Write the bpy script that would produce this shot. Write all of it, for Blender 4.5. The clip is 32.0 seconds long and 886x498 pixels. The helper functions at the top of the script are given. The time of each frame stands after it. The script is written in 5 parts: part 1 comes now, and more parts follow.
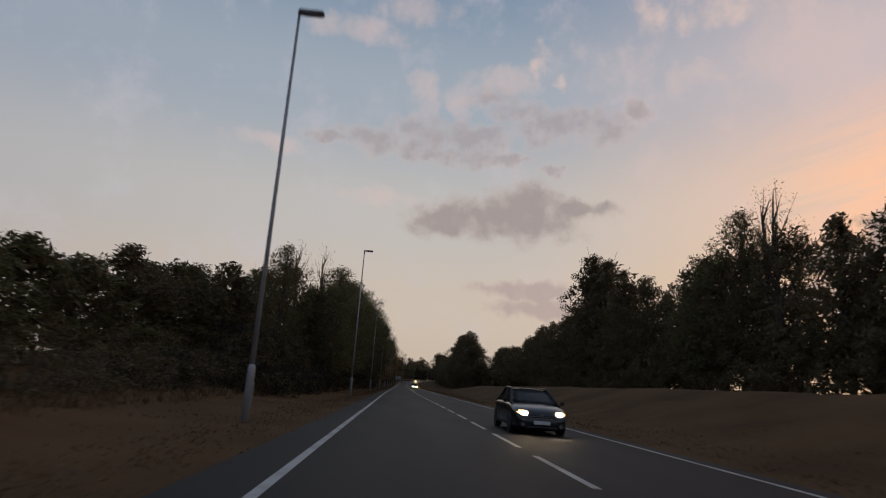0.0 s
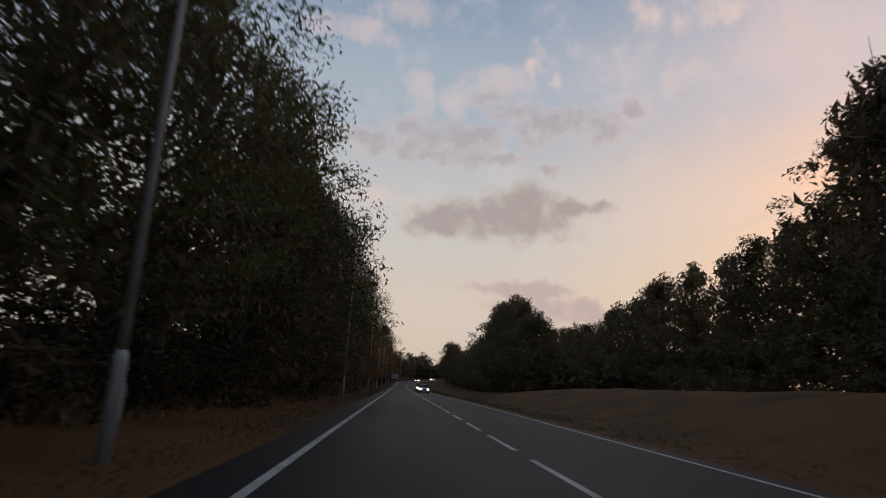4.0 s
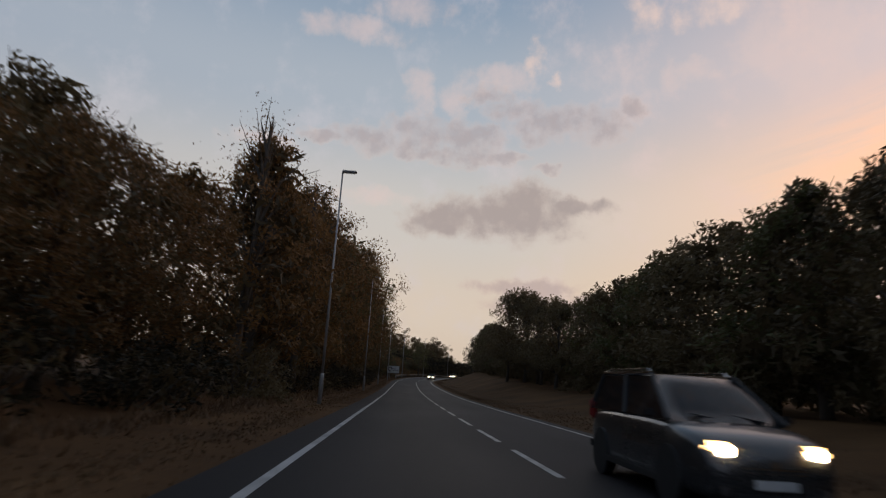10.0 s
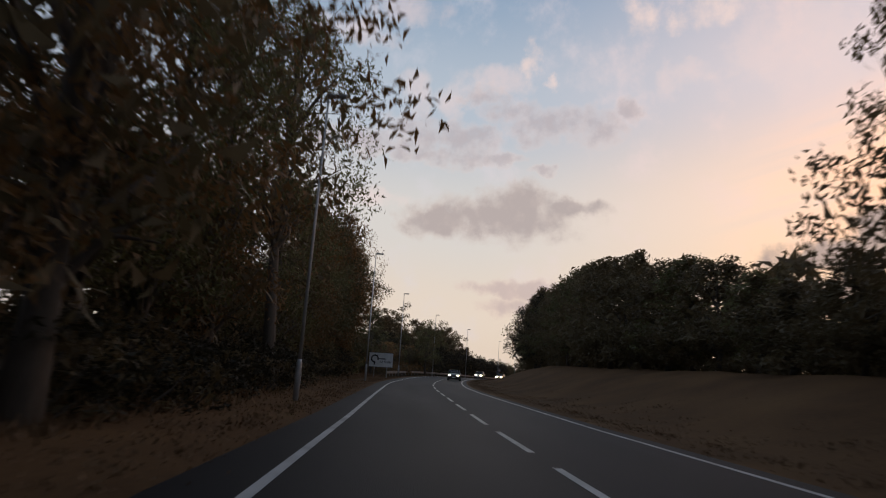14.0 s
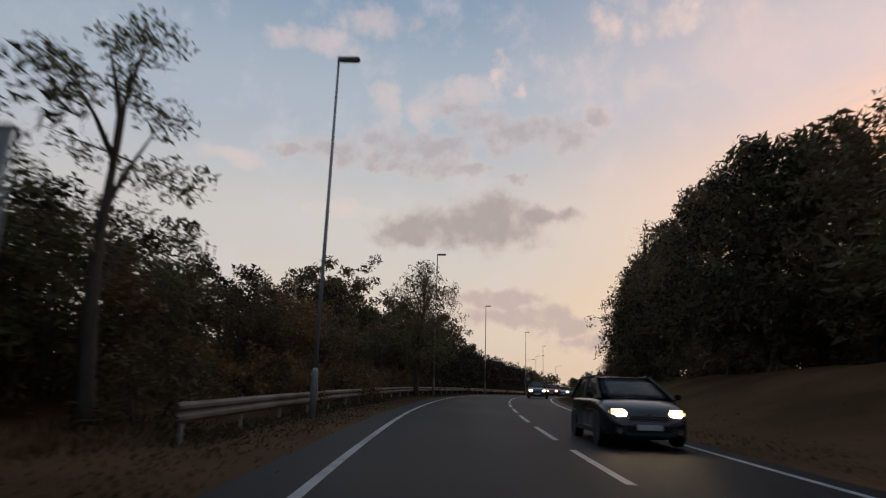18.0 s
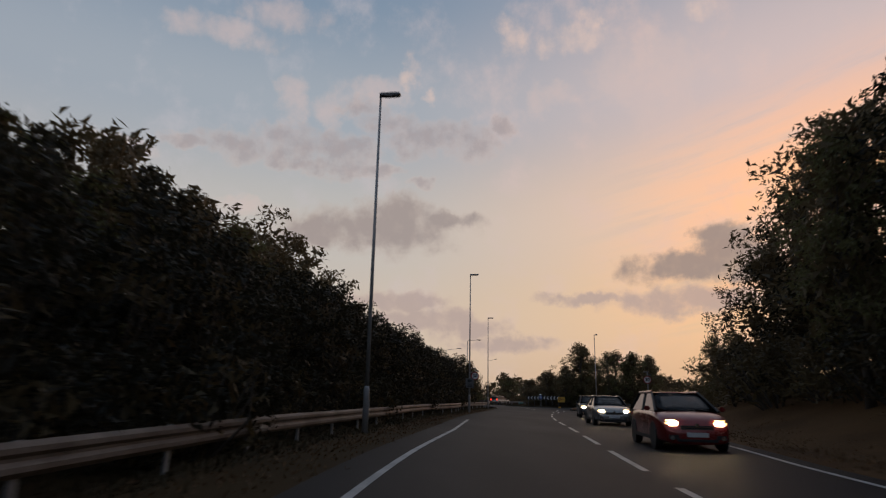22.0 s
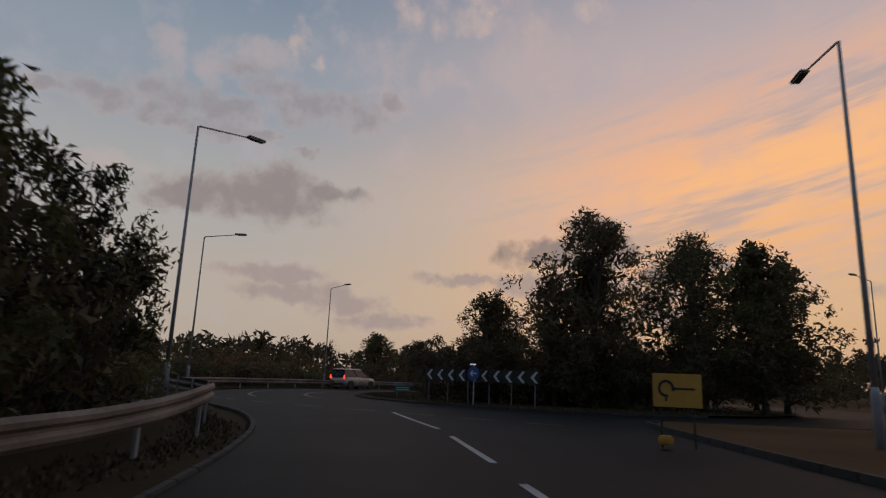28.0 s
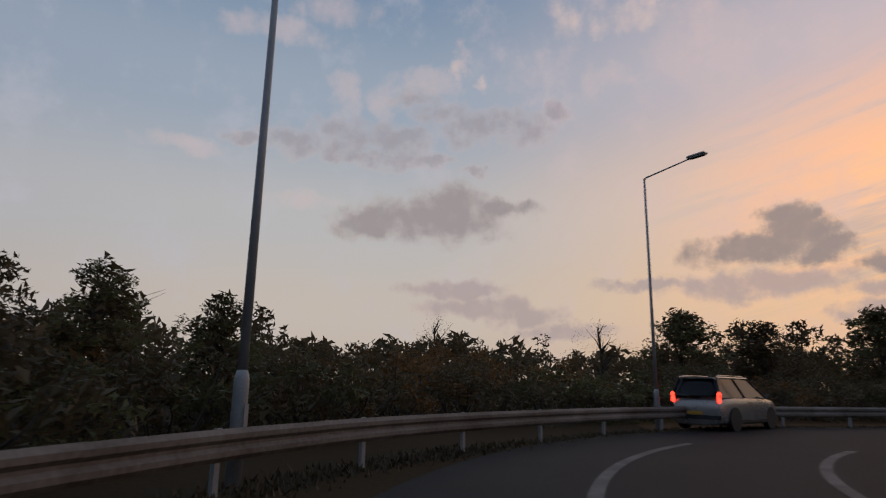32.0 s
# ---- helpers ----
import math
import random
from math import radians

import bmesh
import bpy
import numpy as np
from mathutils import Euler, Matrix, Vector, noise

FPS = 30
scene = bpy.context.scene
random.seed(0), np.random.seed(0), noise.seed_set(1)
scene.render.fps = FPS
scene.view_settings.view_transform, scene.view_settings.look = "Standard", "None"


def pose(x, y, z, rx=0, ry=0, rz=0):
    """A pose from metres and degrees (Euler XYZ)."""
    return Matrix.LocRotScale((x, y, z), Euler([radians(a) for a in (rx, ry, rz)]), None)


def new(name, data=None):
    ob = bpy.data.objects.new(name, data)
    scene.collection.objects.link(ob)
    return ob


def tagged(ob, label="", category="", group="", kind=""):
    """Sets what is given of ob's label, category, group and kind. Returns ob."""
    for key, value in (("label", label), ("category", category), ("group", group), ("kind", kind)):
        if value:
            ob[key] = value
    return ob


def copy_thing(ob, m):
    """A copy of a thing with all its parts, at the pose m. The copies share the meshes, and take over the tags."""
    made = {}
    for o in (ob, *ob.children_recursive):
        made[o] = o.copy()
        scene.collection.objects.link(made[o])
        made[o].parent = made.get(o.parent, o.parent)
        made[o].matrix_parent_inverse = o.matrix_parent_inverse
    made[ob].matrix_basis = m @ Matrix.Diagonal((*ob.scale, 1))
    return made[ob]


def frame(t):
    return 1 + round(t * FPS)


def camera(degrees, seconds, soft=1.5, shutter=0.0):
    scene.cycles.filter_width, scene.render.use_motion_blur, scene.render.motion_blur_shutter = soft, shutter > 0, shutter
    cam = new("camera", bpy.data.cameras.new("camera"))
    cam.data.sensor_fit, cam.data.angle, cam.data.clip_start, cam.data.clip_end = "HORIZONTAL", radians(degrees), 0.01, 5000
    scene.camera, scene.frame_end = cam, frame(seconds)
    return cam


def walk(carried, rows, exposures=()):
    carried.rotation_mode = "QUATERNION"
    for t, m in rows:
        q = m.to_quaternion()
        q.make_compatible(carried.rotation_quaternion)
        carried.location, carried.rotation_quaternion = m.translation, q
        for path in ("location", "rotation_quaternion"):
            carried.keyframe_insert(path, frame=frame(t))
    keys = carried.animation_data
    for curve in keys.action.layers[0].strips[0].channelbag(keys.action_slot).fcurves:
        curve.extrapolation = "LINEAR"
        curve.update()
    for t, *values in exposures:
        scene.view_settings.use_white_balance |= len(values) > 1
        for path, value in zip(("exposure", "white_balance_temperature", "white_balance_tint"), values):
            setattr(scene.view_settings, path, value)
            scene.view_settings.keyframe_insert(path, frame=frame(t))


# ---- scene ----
cam = camera(71.95, 32.0, soft=1.15, shutter=0.3)
PATH = [
    (0.0, 0.000, 0.000, 1.290, 102.19, -4.08, -4.20),
    (0.5, 0.028, 9.667, 1.205, 102.25, -4.05, -4.26),
    (1.0, 0.070, 19.326, 1.121, 102.35, -4.08, -4.40),
    (1.5, 0.108, 28.968, 1.035, 102.63, -4.10, -4.37),
    (2.0, 0.131, 38.605, 0.950, 102.49, -3.85, -4.30),
    (2.5, 0.149, 48.235, 0.864, 102.29, -3.64, -4.31),
    (3.0, 0.173, 57.855, 0.778, 102.19, -3.61, -4.37),
    (3.5, 0.165, 67.460, 0.692, 102.18, -3.65, -4.47),
    (4.0, 0.210, 77.093, 0.605, 102.19, -3.73, -4.47),
    (4.5, 0.258, 86.752, 0.517, 102.20, -3.82, -4.50),
    (5.0, 0.311, 96.435, 0.429, 102.22, -3.91, -4.53),
    (5.5, 0.372, 106.144, 0.341, 102.23, -4.03, -4.59),
    (6.0, 0.505, 115.881, 0.251, 102.28, -4.02, -4.51),
    (6.5, 0.610, 125.628, 0.161, 102.29, -3.97, -4.53),
    (7.0, 0.728, 135.362, 0.071, 102.23, -4.06, -4.63),
    (7.5, 0.849, 145.072, -0.019, 102.16, -3.72, -4.53),
    (8.0, 0.914, 154.746, -0.110, 102.17, -3.44, -4.43),
    (8.5, 0.941, 164.376, -0.200, 102.10, -3.60, -4.50),
    (9.0, 0.945, 173.985, -0.291, 102.19, -3.44, -4.35),
    (9.5, 0.968, 183.626, -0.382, 102.13, -3.71, -4.45),
    (10.0, 0.999, 193.299, -0.474, 102.10, -3.60, -4.41),
    (10.5, 1.040, 202.996, -0.566, 102.04, -3.41, -4.44),
    (11.0, 1.088, 212.684, -0.659, 101.98, -3.69, -4.53),
    (11.5, 1.171, 222.367, -0.741, 102.01, -3.70, -4.63),
    (12.0, 1.268, 232.008, -0.802, 101.91, -3.68, -4.69),
    (12.5, 1.410, 241.569, -0.840, 102.03, -3.48, -4.58),
    (13.0, 1.562, 251.042, -0.852, 101.96, -3.94, -4.82),
    (13.5, 1.667, 260.418, -0.839, 101.98, -3.89, -4.86),
    (14.0, 1.769, 269.700, -0.798, 102.21, -3.62, -4.80),
    (14.5, 1.941, 278.889, -0.731, 102.53, -2.85, -4.58),
    (15.0, 2.107, 287.991, -0.639, 102.61, -2.79, -4.71),
    (15.5, 2.288, 297.008, -0.522, 102.80, -2.48, -4.80),
    (16.0, 2.489, 305.943, -0.381, 102.99, -2.18, -4.96),
    (16.5, 2.710, 314.798, -0.215, 103.27, -1.57, -5.07),
    (17.0, 2.986, 323.573, -0.038, 103.16, -1.87, -5.70),
    (17.5, 3.592, 332.258, 0.140, 103.21, -1.85, -6.27),
    (18.0, 4.437, 340.811, 0.318, 103.28, -1.69, -6.88),
    (18.5, 5.342, 349.210, 0.495, 103.31, -0.82, -7.34),
    (19.0, 6.393, 357.461, 0.672, 103.57, -0.50, -8.23),
    (19.5, 7.703, 365.574, 0.848, 103.86, -0.84, -9.41),
    (20.0, 9.062, 373.589, 1.014, 103.92, -1.31, -10.61),
    (20.5, 10.790, 381.487, 1.162, 103.93, -0.77, -11.68),
    (21.0, 12.671, 389.291, 1.293, 103.81, -0.86, -12.87),
    (21.5, 14.844, 396.944, 1.402, 103.74, -0.76, -14.24),
    (22.0, 17.091, 404.420, 1.488, 103.72, -1.13, -15.91),
    (22.5, 19.469, 411.649, 1.550, 104.00, -0.88, -17.31),
    (23.0, 21.968, 418.651, 1.591, 104.23, -0.71, -18.42),
    (23.5, 24.681, 425.382, 1.616, 104.12, -0.54, -19.24),
    (24.0, 27.445, 431.837, 1.634, 103.80, -0.70, -20.72),
    (24.5, 29.837, 438.061, 1.644, 103.61, -1.03, -22.20),
    (25.0, 32.291, 443.913, 1.647, 103.38, -1.51, -23.53),
    (25.5, 34.911, 449.310, 1.647, 103.20, -1.26, -24.14),
    (26.0, 37.128, 454.417, 1.647, 102.70, -1.36, -25.29),
    (26.5, 39.310, 459.168, 1.647, 102.38, -1.44, -26.15),
    (27.0, 41.446, 463.623, 1.647, 102.12, -1.54, -26.80),
    (27.5, 43.501, 467.853, 1.647, 101.89, -1.07, -26.40),
    (28.0, 45.100, 472.074, 1.647, 101.93, -2.22, -27.54),
    (28.5, 46.680, 476.060, 1.647, 102.28, -2.44, -27.62),
    (29.0, 47.944, 480.044, 1.647, 102.89, -2.63, -27.10),
    (29.5, 48.769, 484.066, 1.647, 103.60, -3.03, -25.83),
    (30.0, 49.421, 488.155, 1.647, 104.54, -3.38, -21.83),
    (30.5, 49.442, 492.522, 1.647, 103.62, -2.19, -17.02),
    (31.0, 49.362, 496.937, 1.647, 103.07, -0.61, -13.91),
    (31.5, 49.803, 501.301, 1.647, 102.49, -0.90, -11.86),
    (32.0, 50.123, 505.712, 1.647, 102.57, -1.03, -10.59),
]
EXPOSURES = [(0.0, -0.04, 6570, 10), (2.0, 0.06, 6570, 10), (6.0, 0.14, 6550, 10), (8.0, 0.13, 6600, 10), (10.0, 0.14, 6700, 10), (12.0, 0.3, 6800, 10), (13.0, 0.36, 6650, 10), (14.5, 0.34, 6550, 10), (17.0, 0.24, 6650, 10), (18.0, 0.22, 6650, 10), (20.5, 0.1, 6800, 10), (23.0, -0.18, 6650, 10), (25.5, -0.4, 6600, 10), (28.0, -0.38, 6450, 10), (29.0, -0.15, 6420, 10), (30.0, -0.14, 6400, 10), (32.0, -0.14, 6200, 10)]
walk(cam, [(t, pose(x, y, z, a, b, c)) for t, x, y, z, a, b, c in PATH], EXPOSURES)


# ---- sky: a dusk sky with broken cloud, afterglow low to the right of the road ----
def srgb(r, g, b):
    return tuple(((c / 255 + 0.055) / 1.055) ** 2.4 if c > 10 else c / 255 / 12.92 for c in (r, g, b)) + (1.0,)


world = bpy.data.worlds.new("dusk_sky")
scene.world = world
world.use_nodes = True
wn, wl = world.node_tree.nodes, world.node_tree.links
wn.clear()


def wire(links, node, index, value):
    if hasattr(value, "is_output"):
        links.new(value, node.inputs[index])
    elif value is not None:
        node.inputs[index].default_value = value


def wm(op, a, b=None, c=None, clamp=False):
    n = wn.new("ShaderNodeMath")
    n.operation, n.use_clamp = op, clamp
    for k, v in enumerate((a, b, c)):
        wire(wl, n, k, v)
    return n.outputs[0]


def wmix(fac, a, b):
    n = wn.new("ShaderNodeMix")
    n.data_type = "RGBA"
    wire(wl, n, 0, fac)
    wire(wl, n, 6, a)
    wire(wl, n, 7, b)
    return n.outputs[2]


def wramp(fac, stops, smooth=True):
    n = wn.new("ShaderNodeValToRGB")
    n.color_ramp.interpolation = "EASE" if smooth else "LINEAR"
    while len(n.color_ramp.elements) < len(stops):
        n.color_ramp.elements.new(0.5)
    for e, (p, c) in zip(n.color_ramp.elements, stops):
        e.position, e.color = p, c
    wl.new(fac, n.inputs[0])
    return n.outputs[0]


def wnoise(vec, scale, detail=4.0, rough=0.55):
    n = wn.new("ShaderNodeTexNoise")
    wl.new(vec, n.inputs["Vector"])
    n.inputs["Scale"].default_value, n.inputs["Detail"].default_value, n.inputs["Roughness"].default_value = scale, detail, rough
    return n.outputs["Fac"]


def wsmooth(x, lo, hi):
    n = wn.new("ShaderNodeMapRange")
    n.interpolation_type = "SMOOTHSTEP"
    wire(wl, n, 0, x)
    n.inputs[1].default_value, n.inputs[2].default_value = lo, hi
    return n.outputs[0]


coord = wn.new("ShaderNodeTexCoord").outputs["Generated"]
split = wn.new("ShaderNodeSeparateXYZ")
wl.new(coord, split.inputs[0])
# bearing to the right of the straight road, and height over the horizon, both in degrees
az = wm("MULTIPLY", wm("ARCTAN2", split.outputs[0], split.outputs[1]), 57.2958)
el = wm("MULTIPLY", wm("ARCSINE", split.outputs[2]), 57.2958)
flat = wn.new("ShaderNodeCombineXYZ")
wl.new(az, flat.inputs[0]), wl.new(el, flat.inputs[1])
flat = flat.outputs[0]
warp_a = wm("SUBTRACT", wnoise(flat, 0.22, 5, 0.6), 0.5)
shift = wn.new("ShaderNodeVectorMath")
shift.operation = "ADD"
wl.new(flat, shift.inputs[0])
shift.inputs[1].default_value = (137.0, 61.0, 0.0)
warp_b = wm("SUBTRACT", wnoise(shift.outputs[0], 0.3, 5, 0.6), 0.5)
cloud_noise = wnoise(flat, 0.16, 7, 0.62)
small_noise = wnoise(flat, 0.8, 3.5, 0.5)

el01 = wm("DIVIDE", el, 90.0, clamp=True)
cool = wramp(el01, [(0.0, srgb(202, 184, 166)), (0.07, srgb(205, 191, 177)), (0.16, srgb(194, 190, 186)), (0.28, srgb(162, 172, 184)), (0.42, srgb(122, 144, 168)), (1.0, srgb(92, 112, 136))])
warm = wramp(el01, [(0.0, srgb(232, 186, 146)), (0.09, srgb(246, 202, 156)), (0.19, srgb(244, 204, 176)), (0.30, srgb(210, 192, 192)), (0.45, srgb(156, 164, 180)), (1.0, srgb(96, 122, 152))])
east = wramp(el01, [(0.0, srgb(120, 124, 140)), (0.2, srgb(126, 140, 164)), (1.0, srgb(96, 122, 152))])
toward = wsmooth(wm("ABSOLUTE", wm("SUBTRACT", az, 58.0)), 53.0, 8.0)
away = wsmooth(wm("ABSOLUTE", wm("SUBTRACT", az, 40.0)), 36.0, 150.0)
colour = wmix(away, wmix(toward, cool, warm), east)

# long streaks of the afterglow, nearly parallel, rising gently to the right
rise = wm("SUBTRACT", el, wm("MULTIPLY", wm("SUBTRACT", az, 50.0), 0.205))
streak_vec = wn.new("ShaderNodeCombineXYZ")
wl.new(wm("MULTIPLY", az, 0.05), streak_vec.inputs[0]), wl.new(wm("MULTIPLY", rise, 0.26), streak_vec.inputs[1])
streak = wnoise(streak_vec.outputs[0], 1.0, 5.0, 0.62)
thin_vec = wn.new("ShaderNodeCombineXYZ")
wl.new(wm("MULTIPLY", az, 0.09), thin_vec.inputs[0]), wl.new(wm("MULTIPLY", rise, 1.15), thin_vec.inputs[1])
thin = wnoise(thin_vec.outputs[0], 1.0, 3.0, 0.55)
bands = wm("ADD", wm("MULTIPLY", streak, 0.72), wm("MULTIPLY", thin, 0.28))
glow_area = wm("MULTIPLY", wsmooth(az, 26.0, 50.0), wm("MULTIPLY", wsmooth(az, 112.0, 78.0), wsmooth(wm("ABSOLUTE", wm("SUBTRACT", rise, 16.5)), 13.0, 2.5)))
colour = wmix(wm("MULTIPLY", wm("MULTIPLY", glow_area, wsmooth(bands, 0.36, 0.58)), 0.9), colour, (1.12, 0.58, 0.34, 1))
colour = wmix(wm("MULTIPLY", wm("MULTIPLY", glow_area, wsmooth(bands, 0.50, 0.36)), 0.6), colour, srgb(200, 176, 170))
gold = wm("MULTIPLY", wsmooth(az, 38.0, 54.0), wm("MULTIPLY", wsmooth(az, 104.0, 76.0), wsmooth(wm("ABSOLUTE", wm("SUBTRACT", rise, 16.0)), 6.5, 1.0)))
colour = wmix(wm("MULTIPLY", wm("MULTIPLY", gold, wsmooth(bands, 0.40, 0.58)), 0.85), colour, (1.25, 0.66, 0.29, 1))
lines = wm("MULTIPLY", wsmooth(az, 40.0, 52.0), wm("MULTIPLY", wsmooth(az, 100.0, 74.0), wsmooth(wm("ABSOLUTE", wm("SUBTRACT", rise, 10.5)), 4.5, 1.0)))
colour = wmix(wm("MULTIPLY", wm("MULTIPLY", lines, wsmooth(thin, 0.48, 0.60)), 0.7), colour, (1.12, 0.60, 0.27, 1))
# thin high haze, pink where it faces the glow
haze = wsmooth(cloud_noise, 0.48, 0.74)
colour = wmix(wm("MULTIPLY", haze, 0.45), colour, wmix(wsmooth(az, -5.0, 40.0), srgb(196, 192, 200), srgb(226, 196, 188)))

# clouds in groups; each puff: bearing, height, half width, half height
near_az = wm("ADD", az, wm("MULTIPLY", warp_a, 6.0))
near_el = wm("ADD", el, wm("MULTIPLY", warp_b, 3.0))
lump_noise = wnoise(flat, 0.42, 5.0, 0.58)


def bank_of_cloud(under, puffs, strength, body, lit, rough, outer, inner, lump=None):
    """Lays one group of puffs, merged, over the sky below it: a darker core with a paler ragged rim."""
    field = None
    for ca, ce, wa, we in puffs:
        dx = wm("MULTIPLY_ADD", near_az, 1.0 / wa, -ca / wa)
        dy = wm("MULTIPLY_ADD", near_el, 1.0 / we, -ce / we)
        r2 = wm("MULTIPLY_ADD", dx, dx, wm("MULTIPLY", dy, dy))
        field = r2 if field is None else wm("SMOOTH_MIN", field, r2, 0.5)
    ragged = wm("MULTIPLY_ADD", wm("SUBTRACT", lump or lump_noise, 0.5), rough, field)
    mask = wm("MULTIPLY", wsmooth(ragged, outer, inner), strength)
    core = wm("ADD", wsmooth(ragged, outer * 0.85, inner * 0.4), wm("MULTIPLY", wm("SUBTRACT", small_noise, 0.5), 1.1), clamp=True)
    return wmix(mask, under, wmix(core, lit, body))


PALE_BANDS = [(29.7, 9.0, 4.6, 0.55), (38.5, 8.7, 7.5, 1.3), (47.9, 7.8, 3.1, 0.75), (47.2, 6.1, 3.6, 0.9), (56.3, 7.0, 2.6, 0.5), (54.5, 4.8, 3.0, 0.6), (17.4, 6.6, 3.4, 1.3), (21.5, 4.8, 4.2, 0.8), (11.4, 8.8, 4.6, 0.85), (13.0, 7.1, 4.6, 1.0), (70.0, 8.0, 7.0, 0.8)]
SOFT_PINK = [(35.0, 28.7, 3.6, 2.8), (37.0, 25.0, 2.6, 2.6), (26.4, 27.6, 1.9, 0.9), (-1.7, 33.2, 3.6, 1.2), (-6.7, 31.0, 4.6, 1.0), (0.3, 26.3, 1.6, 1.6), (4.3, 25.8, 1.3, 1.5), (-2.7, 16.4, 3.0, 0.7), (-14.3, 20.1, 2.8, 0.7), (8.0, 28.0, 3.0, 1.2)]
BROKEN = [(-4.7, 21.7, 2.8, 1.25), (0.3, 22.5, 3.3, 1.6), (5.6, 22.3, 3.3, 1.6), (3.6, 20.6, 5.0, 0.75), (-9.3, 21.4, 1.8, 0.55), (7.1, 26.4, 1.9, 0.8), (10.0, 25.1, 2.7, 1.1), (13.7, 23.8, 3.5, 1.6), (18.4, 23.5, 2.2, 1.5), (21.9, 24.9, 1.3, 0.9), (9.4, 20.9, 2.3, 0.45), (13.9, 19.8, 1.5, 0.4)]
PUFFS = [(12.0, 29.7, 0.85, 1.25), (14.2, 27.7, 0.65, 0.45), (22.3, 32.8, 1.6, 1.3), (28.5, 32.2, 2.1, 1.2), (30.3, 33.6, 0.9, 0.7), (41.4, 33.5, 1.6, 1.1)]
MAIN = [(9.7, 15.3, 7.6, 2.4), (11.3, 16.9, 4.0, 1.8), (3.8, 14.8, 4.4, 1.6), (16.0, 16.3, 3.2, 0.9)]
LOW = [(37.6, 11.6, 5.2, 1.45), (41.0, 14.4, 1.6, 1.2), (41.4, 12.8, 2.3, 1.5), (42.8, 11.2, 2.2, 1.1), (47.5, 10.0, 2.3, 1.15), (51.1, 10.2, 1.7, 0.45)]
colour = bank_of_cloud(colour, PALE_BANDS, 0.78, srgb(178, 160, 157), srgb(196, 174, 166), 3.4, 1.9, 0.1)
colour = bank_of_cloud(colour, SOFT_PINK, 0.5, srgb(214, 192, 188), srgb(222, 197, 188), 5.0, 2.3, -0.8)
colour = bank_of_cloud(colour, BROKEN, 0.72, srgb(168, 156, 158), srgb(210, 188, 180), 5.0, 2.3, -0.7)
colour = bank_of_cloud(colour, PUFFS, 0.62, srgb(234, 204, 190), srgb(226, 199, 188), 6.0, 2.4, -1.2)
colour = bank_of_cloud(colour, MAIN, 0.95, srgb(163, 152, 150), srgb(188, 174, 167), 2.2, 1.6, 0.1)
colour = bank_of_cloud(colour, LOW, 0.95, srgb(163, 145, 138), srgb(190, 165, 148), 2.2, 1.5, 0.35)
ground_tone = wmix(wsmooth(el, -1.0, 0.0), srgb(40, 36, 34), colour)
bg = wn.new("ShaderNodeBackground")
wl.new(ground_tone, bg.inputs[0])
bg.inputs[1].default_value = 1.0
out = wn.new("ShaderNodeOutputWorld")
wl.new(bg.outputs[0], out.inputs[0])


# ---- materials ----
def principled(name, colour, rough=0.6, metal=0.0, spec=0.5):
    m = bpy.data.materials.new(name)
    m.use_nodes = True
    p = m.node_tree.nodes["Principled BSDF"]
    p.inputs["Base Color"].default_value = (*colour[:3], 1.0)
    p.inputs["Roughness"].default_value, p.inputs["Metallic"].default_value = rough, metal
    p.inputs["Specular IOR Level"].default_value = spec
    return m, m.node_tree.nodes, m.node_tree.links, p


